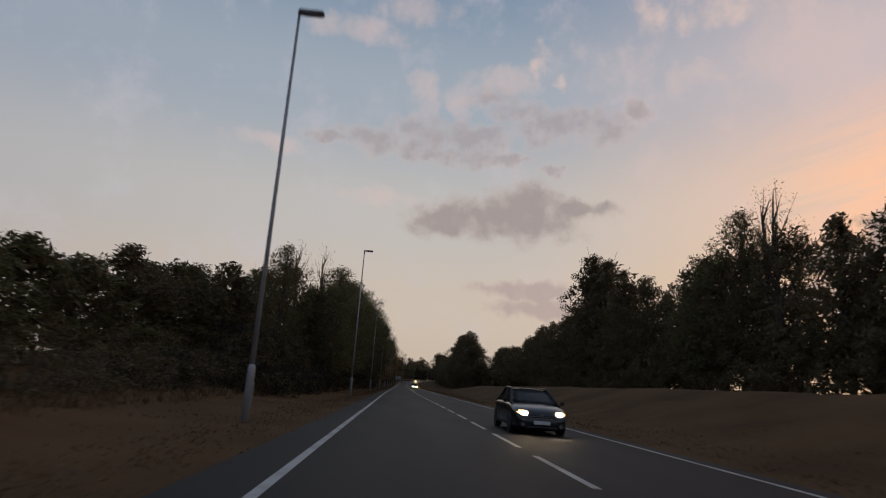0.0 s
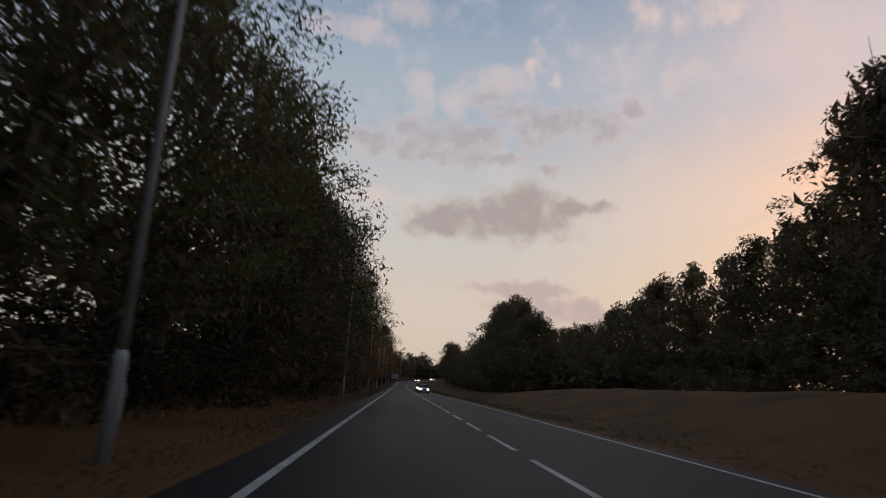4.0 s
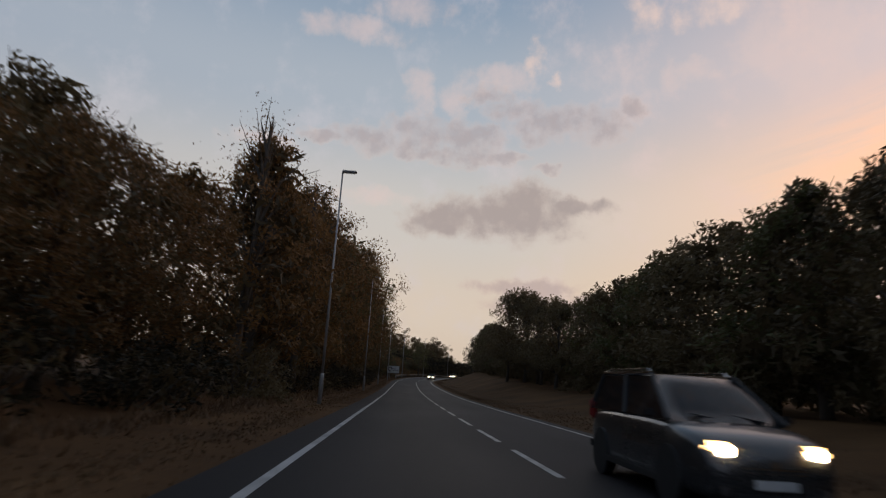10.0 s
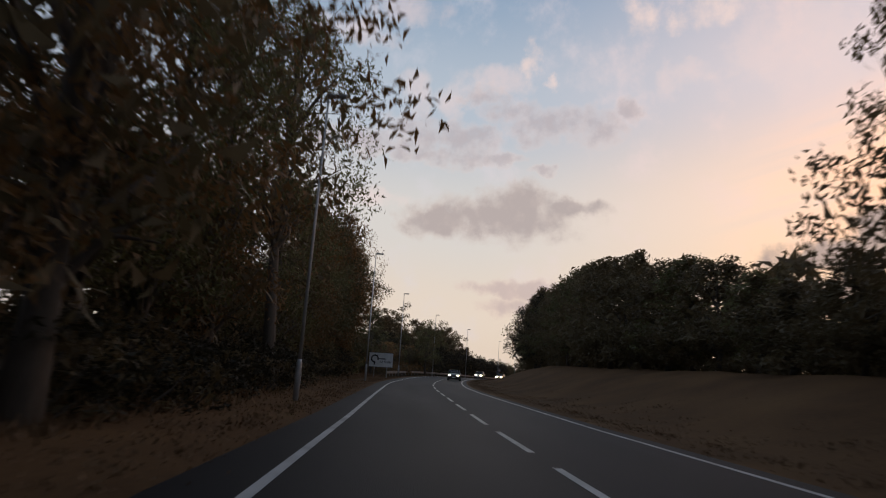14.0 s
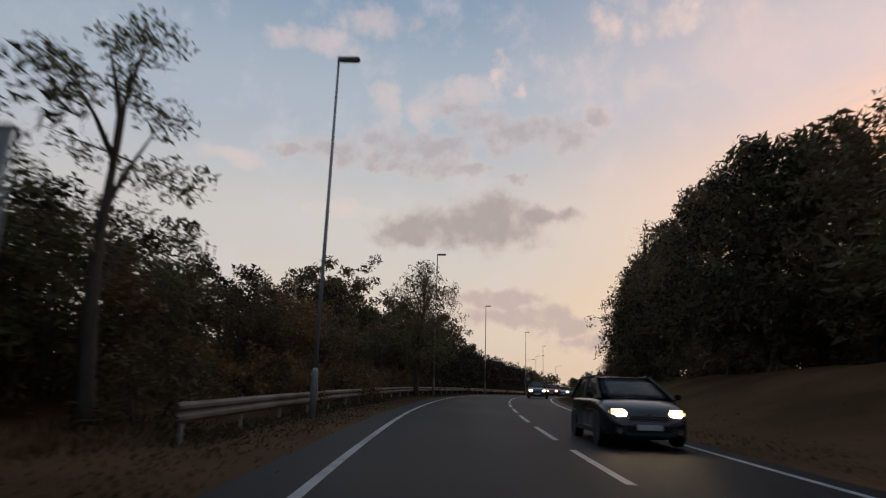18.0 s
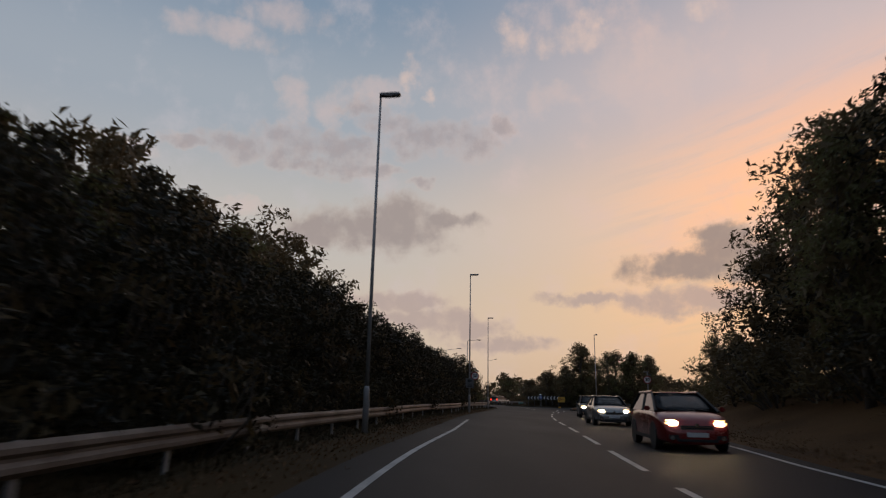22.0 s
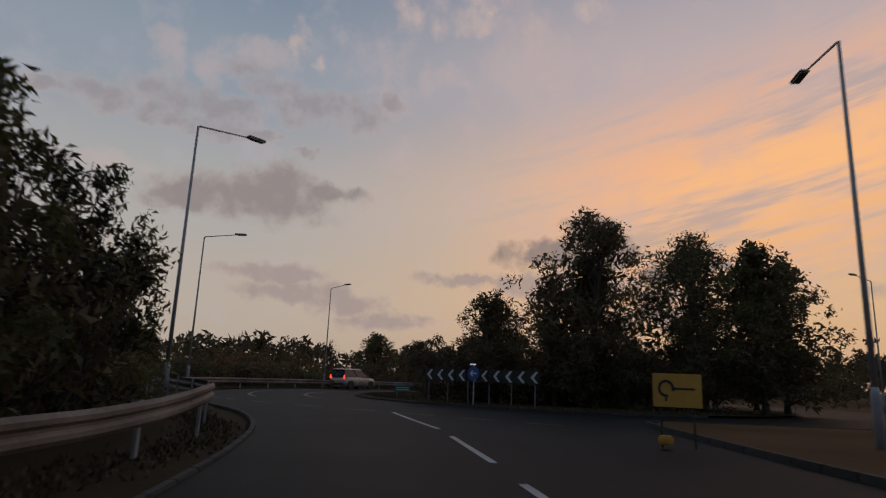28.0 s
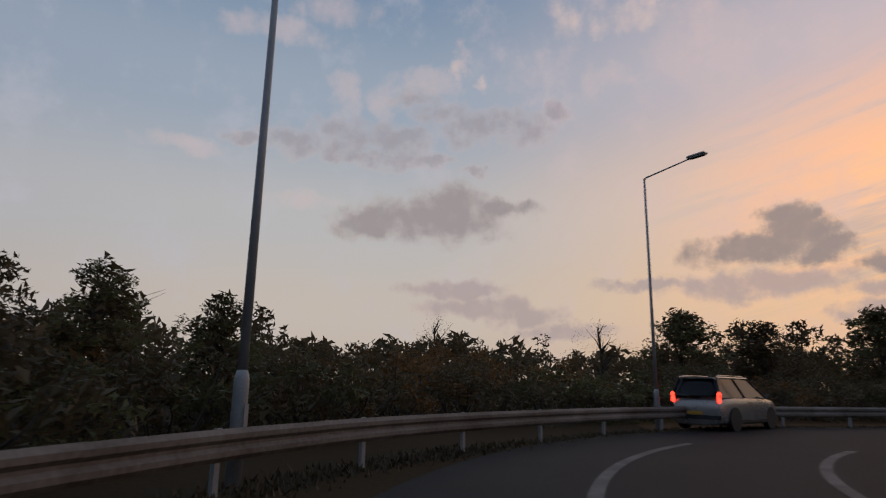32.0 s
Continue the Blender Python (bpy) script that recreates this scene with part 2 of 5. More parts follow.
def surface(name, tones, scale=3.0, fine=60.0, rough=(0.6, 0.8), bump=0.2, metal=0.0, spec=0.5, per_object=0.0, stretch=(1, 1, 1), space="Object", bump_scale=None):
    """A material mottled at two scales between the given tones, with a fine relief."""
    m, n, l, p = principled(name, tones[0], rough[0], metal, spec)
    tc = n.new("ShaderNodeTexCoord")
    mp = n.new("ShaderNodeMapping")
    mp.inputs["Scale"].default_value = stretch
    if space == "World":
        geo = n.new("ShaderNodeNewGeometry")
        l.new(geo.outputs["Position"], mp.inputs[0])
    else:
        l.new(tc.outputs["Object"], mp.inputs[0])
    big, small = n.new("ShaderNodeTexNoise"), n.new("ShaderNodeTexNoise")
    for t, s, d in ((big, scale, 4), (small, fine, 3)):
        l.new(mp.outputs[0], t.inputs["Vector"])
        t.inputs["Scale"].default_value, t.inputs["Detail"].default_value = s, d
    add = n.new("ShaderNodeMath")
    add.operation = "MULTIPLY_ADD"
    l.new(small.outputs["Fac"], add.inputs[0])
    add.inputs[1].default_value = 0.45
    half = n.new("ShaderNodeMath")
    half.operation = "MULTIPLY_ADD"
    l.new(big.outputs["Fac"], half.inputs[0])
    half.inputs[1].default_value, half.inputs[2].default_value = 1.1, -0.32
    l.new(half.outputs[0], add.inputs[2])
    fac = add.outputs[0]
    if per_object:
        info = n.new("ShaderNodeObjectInfo")
        vary = n.new("ShaderNodeMath")
        vary.operation = "MULTIPLY_ADD"
        l.new(info.outputs["Random"], vary.inputs[0])
        vary.inputs[1].default_value = per_object
        sub = n.new("ShaderNodeMath")
        sub.operation = "SUBTRACT"
        l.new(fac, sub.inputs[0])
        sub.inputs[1].default_value = per_object / 2
        l.new(sub.outputs[0], vary.inputs[2])
        fac = vary.outputs[0]
    ramp = n.new("ShaderNodeValToRGB")
    while len(ramp.color_ramp.elements) < len(tones):
        ramp.color_ramp.elements.new(0.5)
    for k, (e, c) in enumerate(zip(ramp.color_ramp.elements, tones)):
        e.position, e.color = 0.25 + 0.5 * k / max(1, len(tones) - 1), (*c[:3], 1)
    l.new(fac, ramp.inputs[0])
    l.new(ramp.outputs[0], p.inputs["Base Color"])
    rr = n.new("ShaderNodeMapRange")
    l.new(fac, rr.inputs[0])
    rr.inputs[3].default_value, rr.inputs[4].default_value = rough
    l.new(rr.outputs[0], p.inputs["Roughness"])
    if bump:
        b = n.new("ShaderNodeBump")
        b.inputs["Strength"].default_value, b.inputs["Distance"].default_value = bump, 0.02
        l.new(small.outputs["Fac"], b.inputs["Height"])
        l.new(b.outputs[0], p.inputs["Normal"])
    return m


def glowing(name, colour, strength):
    m, n, l, p = principled(name, colour, 0.2)
    p.inputs["Emission Color"].default_value = (*colour[:3], 1)
    p.inputs["Emission Strength"].default_value = strength
    return m


ASPHALT = surface("asphalt", [(0.0142, 0.0120, 0.0130), (0.0188, 0.0160, 0.0172), (0.0248, 0.0214, 0.0225)], 0.35, 70, (0.56, 0.74), 0.4, spec=0.13, stretch=(1, 0.25, 1), space="World")
ASPHALT_OLD = surface("worn_asphalt", [(0.0095, 0.0088, 0.0088), (0.014, 0.0128, 0.0126), (0.020, 0.018, 0.0172)], 0.5, 70, (0.6, 0.78), 0.4, spec=0.13, space="World")
PAINT = surface("road_paint", [(0.24, 0.235, 0.22), (0.40, 0.39, 0.375), (0.48, 0.47, 0.455)], 1.2, 22, (0.55, 0.75), 0.3, space="World")
PAINT_WORN = surface("worn_road_paint", [(0.03, 0.028, 0.026), (0.095, 0.09, 0.085), (0.17, 0.162, 0.155)], 1.6, 14, (0.6, 0.8), 0.3, space="World")
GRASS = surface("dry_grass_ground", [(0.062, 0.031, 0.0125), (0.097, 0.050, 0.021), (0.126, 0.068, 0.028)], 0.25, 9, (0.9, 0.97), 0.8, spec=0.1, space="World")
ISLAND_GRASS = surface("mown_island_grass", [(0.028, 0.024, 0.009), (0.044, 0.036, 0.014), (0.06, 0.047, 0.019)], 0.5, 9, (0.9, 0.97), 0.8, spec=0.1, space="World")
def hedge_side_shade(m, y0, y1, green):
    """Darkens the dry grass by the hedge to the tone green past y0 to y1 metres: painted shade."""
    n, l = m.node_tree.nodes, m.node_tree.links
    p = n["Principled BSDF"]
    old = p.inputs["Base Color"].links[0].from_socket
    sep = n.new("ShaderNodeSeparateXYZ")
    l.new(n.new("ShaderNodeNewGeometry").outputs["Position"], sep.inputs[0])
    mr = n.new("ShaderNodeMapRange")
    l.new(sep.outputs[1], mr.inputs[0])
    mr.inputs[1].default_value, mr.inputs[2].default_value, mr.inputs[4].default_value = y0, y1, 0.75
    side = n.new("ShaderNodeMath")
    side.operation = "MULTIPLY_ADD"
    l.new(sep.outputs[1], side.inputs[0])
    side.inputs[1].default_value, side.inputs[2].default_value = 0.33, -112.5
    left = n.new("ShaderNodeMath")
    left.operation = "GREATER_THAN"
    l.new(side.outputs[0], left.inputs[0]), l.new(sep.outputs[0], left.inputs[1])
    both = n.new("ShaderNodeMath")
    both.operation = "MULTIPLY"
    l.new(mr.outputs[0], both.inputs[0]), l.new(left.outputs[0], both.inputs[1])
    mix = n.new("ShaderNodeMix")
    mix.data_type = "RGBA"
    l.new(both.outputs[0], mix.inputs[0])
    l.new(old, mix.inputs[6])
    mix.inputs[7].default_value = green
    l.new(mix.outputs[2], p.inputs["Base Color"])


def wheel_tracks(m):
    """Paler worn tracks and a darker oiled middle along each lane, from the distance across the road."""
    n, l = m.node_tree.nodes, m.node_tree.links
    p = n["Principled BSDF"]
    old = p.inputs["Base Color"].links[0].from_socket
    sep = n.new("ShaderNodeSeparateXYZ")
    l.new(n.new("ShaderNodeUVMap").outputs[0], sep.inputs[0])
    ramp = n.new("ShaderNodeValToRGB")
    ramp.color_ramp.interpolation = "EASE"
    stops = [(-2.4, 0.80), (-1.6, 0.78), (-0.35, 1.18), (0.45, 0.86), (1.4, 1.2), (2.4, 0.84), (3.6, 1.18), (4.4, 0.9), (5.3, 1.18), (7.0, 0.8)]
    while len(ramp.color_ramp.elements) < len(stops):
        ramp.color_ramp.elements.new(0.5)
    for e, (a, v) in zip(ramp.color_ramp.elements, stops):
        e.position, e.color = (a + 3) / 10, (v * 0.8, v * 0.8, v * 0.8, 1)
    mr = n.new("ShaderNodeMapRange")
    l.new(sep.outputs[0], mr.inputs[0])
    mr.inputs[1].default_value, mr.inputs[2].default_value = -3, 7
    l.new(mr.outputs[0], ramp.inputs[0])
    mix = n.new("ShaderNodeMix")
    mix.data_type, mix.blend_type = "RGBA", "MULTIPLY"
    mix.inputs[0].default_value = 1.0
    l.new(old, mix.inputs[6]), l.new(ramp.outputs[0], mix.inputs[7])
    # darker towards the roundabout: the dimmer exposure there put into the road colour
    darker_end = n.new("ShaderNodeMapRange")
    l.new(sep.outputs[1], darker_end.inputs[0])
    darker_end.inputs[1].default_value, darker_end.inputs[2].default_value, darker_end.inputs[3].default_value, darker_end.inputs[4].default_value = 398, 440, 1.0, 0.6
    scale = n.new("ShaderNodeVectorMath")
    scale.operation = "SCALE"
    l.new(mix.outputs[2], scale.inputs[0]), l.new(darker_end.outputs[0], scale.inputs[3])
    l.new(scale.outputs[0], p.inputs["Base Color"])


wheel_tracks(ASPHALT)
# left verge beside the hedge: its shade is mixed into the ground colour
hedge_side_shade(GRASS, 350.0, 420.0, (0.024, 0.019, 0.008, 1))
BLADE = surface("dry_grass_blades", [(0.105, 0.057, 0.025), (0.15, 0.084, 0.037), (0.17, 0.105, 0.045)], 0.3, 6, (0.7, 0.9), 0.0, space="World")
BLADE_DARK = surface("dark_verge_grass", [(0.05, 0.036, 0.015), (0.075, 0.052, 0.022), (0.095, 0.068, 0.028)], 0.3, 6, (0.7, 0.9), 0.0, space="World")
BARK = surface("bark", [(0.045, 0.035, 0.027), (0.075, 0.060, 0.046), (0.11, 0.09, 0.07)], 2.0, 25, (0.8, 0.95), 0.7, stretch=(1, 1, 0.3))
STEEL = surface("galvanised_steel", [(0.25, 0.25, 0.25), (0.33, 0.33, 0.325), (0.41, 0.405, 0.39)], 1.2, 30, (0.45, 0.65), 0.1, metal=0.3)
RAIL_STEEL = surface("weathered_rail_steel", [(0.10, 0.078, 0.062), (0.195, 0.163, 0.138), (0.285, 0.25, 0.218)], 0.7, 14, (0.58, 0.82), 0.15, metal=0.25, space="World")
KERB = surface("concrete_kerb", [(0.028, 0.025, 0.02), (0.042, 0.038, 0.032), (0.06, 0.054, 0.046)], 1.0, 30, (0.8, 0.92), 0.4, per_object=0.3)


def leafy(name, tones):
    """Leaves that let a little light through."""
    m = surface(name, tones, 0.6, 5.0, (0.5, 0.7), 0.0, per_object=0.5, spec=0.25)
    n, l = m.node_tree.nodes, m.node_tree.links
    p = n["Principled BSDF"]
    t = n.new("ShaderNodeBsdfTranslucent")
    l.new(p.inputs["Base Color"].links[0].from_socket, t.inputs[0])
    mix = n.new("ShaderNodeMixShader")
    mix.inputs[0].default_value = 0.35
    l.new(p.outputs[0], mix.inputs[1]), l.new(t.outputs[0], mix.inputs[2])
    l.new(mix.outputs[0], n["Material Output"].inputs[0])
    return m


LEAF_GREEN = leafy("green_leaves", [(0.080, 0.080, 0.030), (0.122, 0.116, 0.046), (0.155, 0.146, 0.062)])
LEAF_DARK = leafy("dark_leaves", [(0.088, 0.064, 0.032), (0.122, 0.09, 0.045), (0.152, 0.118, 0.06)])
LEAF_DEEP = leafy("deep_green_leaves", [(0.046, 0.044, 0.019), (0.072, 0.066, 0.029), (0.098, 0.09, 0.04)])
# leaf tones darkened: backlit shade of hedge and undergrowth put into the colour
LEAF_SHADED = leafy("shaded_hedge_leaves", [(0.018, 0.016, 0.008), (0.028, 0.024, 0.012), (0.04, 0.034, 0.018)])
LEAF_BROWN = leafy("turning_leaves", [(0.145, 0.08, 0.030), (0.205, 0.11, 0.040), (0.25, 0.145, 0.054)])


# ---- plan of the road: the driving line, its height, and places along it ----
ROAD = [(0.0, -60.0), (0.0, 0.0), (0.13, 40.0), (0.22, 80.0), (0.55, 120.0), (0.93, 160.0), (1.03, 200.0), (1.39, 239.99), (1.96, 279.99), (2.87, 319.98), (3.96, 335.94), (5.68, 351.84), (8.06, 367.66), (11.24, 383.34), (15.4, 398.79), (20.31, 414.01), (26.18, 428.89), (32.21, 443.71), (38.89, 458.25), (45.41, 472.84), (49.42, 488.27), (50.02, 504.24)]
HEIGHTS = [(-400, 0.8), (0.0, 0.0), (115.9, -1.04), (212.7, -1.95), (232.0, -2.09), (251.0, -2.14), (269.7, -2.09), (288.0, -1.93), (314.8, -1.51), (365.6, -0.44), (389.3, 0.0), (418.7, 0.3), (443.9, 0.36), (4000, 0.36)]
HUB = (70.8, 504.5)


def catmull(points, step):
    pts = [np.array(p) for p in points]
    pts = [2 * pts[0] - pts[1]] + pts + [2 * pts[-1] - pts[-2]]
    res = []
    for a, b, c, d in zip(pts, pts[1:], pts[2:], pts[3:]):
        n = max(2, int(np.linalg.norm(c - b) / step))
        for k in range(n):
            u = k / n
            res.append(0.5 * (2 * b + (c - a) * u + (2 * a - 5 * b + 4 * c - d) * u * u + (3 * b - a - 3 * c + d) * u ** 3))
    res.append(pts[-2])
    return np.array(res)


AXIS = catmull(ROAD, 1.0)
TANGENT = np.gradient(AXIS, axis=0)
TANGENT /= np.linalg.norm(TANGENT, axis=1)[:, None]
ARC = np.concatenate([[0], np.cumsum(np.linalg.norm(np.diff(AXIS, axis=0), axis=1))]) - 60.0


def level(y):
    return np.interp(y, [p[0] for p in HEIGHTS], [p[1] for p in HEIGHTS])


def spot(s, lat):
    """World x, y at s metres along the road and lat metres to the right of the driving line."""
    x, y = np.interp(s, ARC, AXIS[:, 0]), np.interp(s, ARC, AXIS[:, 1])
    tx, ty = np.interp(s, ARC, TANGENT[:, 0]), np.interp(s, ARC, TANGENT[:, 1])
    return float(x + ty * lat), float(y - tx * lat)


def bearing(s):
    tx, ty = np.interp(s, ARC, TANGENT[:, 0]), np.interp(s, ARC, TANGENT[:, 1])
    return math.degrees(math.atan2(-tx, ty))


def along(x, y):
    """Arc length and lateral place of points, arrays in and out."""
    x, y = np.atleast_1d(x), np.atleast_1d(y)
    s, lat = np.zeros(len(x)), np.zeros(len(x))
    coarse = np.arange(0, len(AXIS), 2)
    for k in range(0, len(x), 4000):
        px, py = x[k:k + 4000, None], y[k:k + 4000, None]
        i = coarse[((px - AXIS[coarse, 0]) ** 2 + (py - AXIS[coarse, 1]) ** 2).argmin(1)]
        ex, ey = px[:, 0] - AXIS[i, 0], py[:, 0] - AXIS[i, 1]
        s[k:k + 4000] = ARC[i] + ex * TANGENT[i, 0] + ey * TANGENT[i, 1]
        lat[k:k + 4000] = ex * TANGENT[i, 1] - ey * TANGENT[i, 0]
    return s, lat


def smooth(x, lo, hi):
    u = np.clip((x - lo) / (hi - lo), 0, 1)
    return u * u * (3 - 2 * u)


RIGHT_EDGE = [(-60, 6.85), (30, 6.85), (50, 6.72), (145, 6.58), (165, 6.32), (185, 6.22), (222, 6.18), (260, 5.95), (285, 5.9), (335, 5.46), (349, 5.5), (370, 5.66), (405, 6.2), (420, 6.7), (440, 8.0), (455, 9.6), (470, 13.0)]
CENTRE = [(-60, 3.0), (30, 3.0), (75, 2.78), (130, 2.66), (190, 2.72), (250, 2.5), (285, 2.48), (340, 2.52), (370, 2.82), (410, 3.05), (440, 3.4), (457, 3.6), (470, 4.2), (485, 5.2)]
BANK = [(-60, 2.2), (60, 2.2), (140, 2.0), (175, 1.0), (225, 0.8), (250, 1.3), (290, 2.2), (350, 2.8), (385, 2.2), (430, 2.6), (452, 3.0), (458, 1.5), (466, 0.2), (520, 0.0)]


def table(rows, s):
    return np.interp(s, [r[0] for r in rows], [r[1] for r in rows])


def ground_height(x, y):
    """Height of the ground, arrays in and out."""
    x, y = np.atleast_1d(np.asarray(x, float)), np.atleast_1d(np.asarray(y, float))
    s, lat = along(x, y)
    z = level(y)
    near = smooth(np.hypot(x - HUB[0], y - HUB[1]), 24, 34)
    edge = table(RIGHT_EDGE, s)
    bank = table(BANK, s) * smooth(lat, edge + 2.0, edge + 12.0) * near
    left = 0.9 * smooth(-lat, 4.5, 16.0) * near
    left = np.where((s > 355), 1.6 * smooth(-lat, 5.0, 11.0) * near, left)
    rough = 0.10 * np.sin(x * 0.7 + 1.3 * np.sin(y * 0.31)) * np.sin(y * 0.53 + x * 0.17) * smooth(np.maximum(-lat - 3.5, lat - edge - 1.5), 0, 4) * near
    verge = 0.05 * smooth(np.maximum(-lat - 2.6, lat - edge - 0.9), 0, 1.0) * near
    return z - 0.04 + bank + left + rough + verge


def gz(x, y):
    return float(ground_height([x], [y])[0])


# ---- mesh helpers ----
def mesh_of(name, verts, faces, material, smooth_faces=False):
    me = bpy.data.meshes.new(name)
    me.from_pydata([tuple(map(float, v)) for v in verts], [], [tuple(map(int, q)) for q in faces])
    me.materials.append(material)
    if smooth_faces:
        me.polygons.foreach_set("use_smooth", [True] * len(me.polygons))
    me.update()
    return me


def part(name, bm, material, parent, label="", smooth_faces=False, at=None):
    """Links a bmesh, or a mesh, as one object under a thing or a part."""
    if isinstance(bm, bpy.types.Mesh):
        me = bm
    else:
        me = bpy.data.meshes.new(name)
        bm.to_mesh(me)
        bm.free()
        if material:
            me.materials.append(material)
        if smooth_faces:
            me.polygons.foreach_set("use_smooth", [True] * len(me.polygons))
    ob = new(name, me)
    ob.parent = parent
    if at is not None:
        ob.matrix_basis = at
    if label:
        ob["label"] = label
    return ob


def box(sx, sy, sz, at=(0, 0, 0), bevel=0.0, rot=None):
    bm = bmesh.new()
    bmesh.ops.create_cube(bm, size=1.0)
    bmesh.ops.scale(bm, vec=(sx, sy, sz), verts=bm.verts)
    if bevel:
        bmesh.ops.bevel(bm, geom=bm.edges[:], offset=bevel, segments=2, affect="EDGES")
    if rot:
        bmesh.ops.rotate(bm, matrix=Euler([radians(a) for a in rot]).to_matrix(), verts=bm.verts)
    bmesh.ops.translate(bm, vec=at, verts=bm.verts)
    return bm


def tube(points, radii, sides=8, cap=True):
    """A tapered tube through points, as a bmesh."""
    bm = bmesh.new()
    rings = []
    pts = [Vector(p) for p in points]
    for k, p in enumerate(pts):
        d = (pts[min(k + 1, len(pts) - 1)] - pts[max(k - 1, 0)]).normalized()
        u = d.orthogonal().normalized() if abs(d.z) < 0.95 else Vector((1, 0, 0))
        v = d.cross(u).normalized()
        u = v.cross(d)
        rings.append([bm.verts.new(p + (u * math.cos(a) + v * math.sin(a)) * radii[k]) for a in (2 * math.pi * i / sides for i in range(sides))])
    for a, b in zip(rings, rings[1:]):
        for i in range(sides):
            bm.faces.new((a[i], a[(i + 1) % sides], b[(i + 1) % sides], b[i]))
    if cap:
        bm.faces.new(rings[0][::-1]), bm.faces.new(rings[-1])
    bmesh.ops.recalc_face_normals(bm, faces=bm.faces)
    return bm


def join_bm(target, other):
    me = bpy.data.meshes.new("tmp")
    other.to_mesh(me)
    other.free()
    target.from_mesh(me)
    bpy.data.meshes.remove(me)
    return target


def ribbon(name, s0, s1, lo, hi, z, material, step=1.0):
    """A strip of surface that follows the road between two offsets (numbers or functions of s)."""
    ss = np.linspace(s0, s1, max(2, int((s1 - s0) / step) + 1))
    verts, faces = [], []
    for s in ss:
        for o in (lo, hi):
            x, y = spot(s, o(s) if callable(o) else o)
            verts.append((x, y, float(level(y)) + z))
    for k in range(len(ss) - 1):
        faces.append((2 * k, 2 * k + 1, 2 * k + 3, 2 * k + 2))
    return mesh_of(name, verts, faces, material)


# ---- ground: one sheet to the horizon ----
gx = np.concatenate([[-3500, -1200, -500, -250, -160, -110], np.arange(-80, 130, 1.5), [150, 190, 260, 500, 1200, 3500]])
gy = np.concatenate([[-2500, -800, -300, -150, -90], np.arange(-62, 560, 2.0), [590, 640, 720, 900, 1500, 4000]])
mx, my = np.meshgrid(gx, gy)
hz = ground_height(mx.ravel(), my.ravel())
nx, ny = len(gx), len(gy)
faces = [(j * nx + i, j * nx + i + 1, (j + 1) * nx + i + 1, (j + 1) * nx + i) for j in range(ny - 1) for i in range(nx - 1)]
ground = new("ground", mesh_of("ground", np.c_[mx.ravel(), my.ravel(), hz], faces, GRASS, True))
tagged(ground, "dry brown mown grass verge and rough bank", "ground", kind="structure")

# ---- carriageway and markings ----
road = new("road", ribbon("road", -60, 478, -2.45, lambda s: float(table(RIGHT_EDGE, s)) + 0.55, 0.0, ASPHALT))
uv = road.data.uv_layers.new(name="UVMap")
for face in road.data.polygons:
    for loop, vert in zip(face.loop_indices, face.vertices):
        s_at = -60 + vert // 2
        uv.data[loop].uv = (-2.45 if vert % 2 == 0 else float(table(RIGHT_EDGE, s_at)) + 0.55, s_at)
tagged(road, "dark grey asphalt single carriageway with worn wheel tracks", "road", kind="structure")


def marking(name, me, label="", parent=None):
    ob = new(name, me)
    ob.parent = parent or road
    if label:
        ob["label"] = label
    return ob


LEFT_EDGE = [(-60, -1.44), (0, -1.44), (26, -1.51), (60, -1.58), (125, -1.63), (165, -1.66), (190, -1.62), (220, -1.55), (257, -1.42), (276, -1.46), (330, -1.41), (348, -1.45), (365, -1.58), (382, -1.64), (405, -1.62), (430, -1.4), (441, -1.55)]
marking("edge_line", ribbon("edge_line", -60, 441, lambda s: float(table(LEFT_EDGE, s)) - 0.075, lambda s: float(table(LEFT_EDGE, s)) + 0.075, 0.006, PAINT), "worn white edge line")
marking("edge_line", ribbon("edge_line", -60, 428, lambda s: float(table(RIGHT_EDGE, s)) - 0.07, lambda s: float(table(RIGHT_EDGE, s)) + 0.07, 0.006, PAINT), "worn white edge line")
DASH_AT = [(-12, -61.0), (0, 9.2), (20, 126.5), (30, 185.2), (46, 281.4), (60, 368.0), (65, 399.3), (71, 436.6), (74, 456.0)]
for k in range(-11, 75):
    s = float(np.interp(k, [d[0] for d in DASH_AT], [d[1] for d in DASH_AT]))
    marking("lane_dash", ribbon("lane_dash", s, s + 4.1, lambda q: float(table(CENTRE, q)) - 0.07, lambda q: float(table(CENTRE, q)) + 0.07, 0.006, PAINT))

# ---- roundabout ----
def ring(name, r0, r1, z, material, a0=0.0, a1=360.0, n=96):
    verts, faces = [], []
    for k in range(n + 1):
        a = radians(a0 + (a1 - a0) * k / n)
        for r in (r0, r1):
            verts.append((HUB[0] + r * math.cos(a), HUB[1] + r * math.sin(a), 0.36 + z))
    for k in range(n):
        faces.append((2 * k, 2 * k + 1, 2 * k + 3, 2 * k + 2))
    return mesh_of(name, verts, faces, material)


def poly(name, pts, z, material):
    return mesh_of(name, [(x, y, z + float(level(y))) for x, y in pts], [tuple(range(len(pts)))], material)


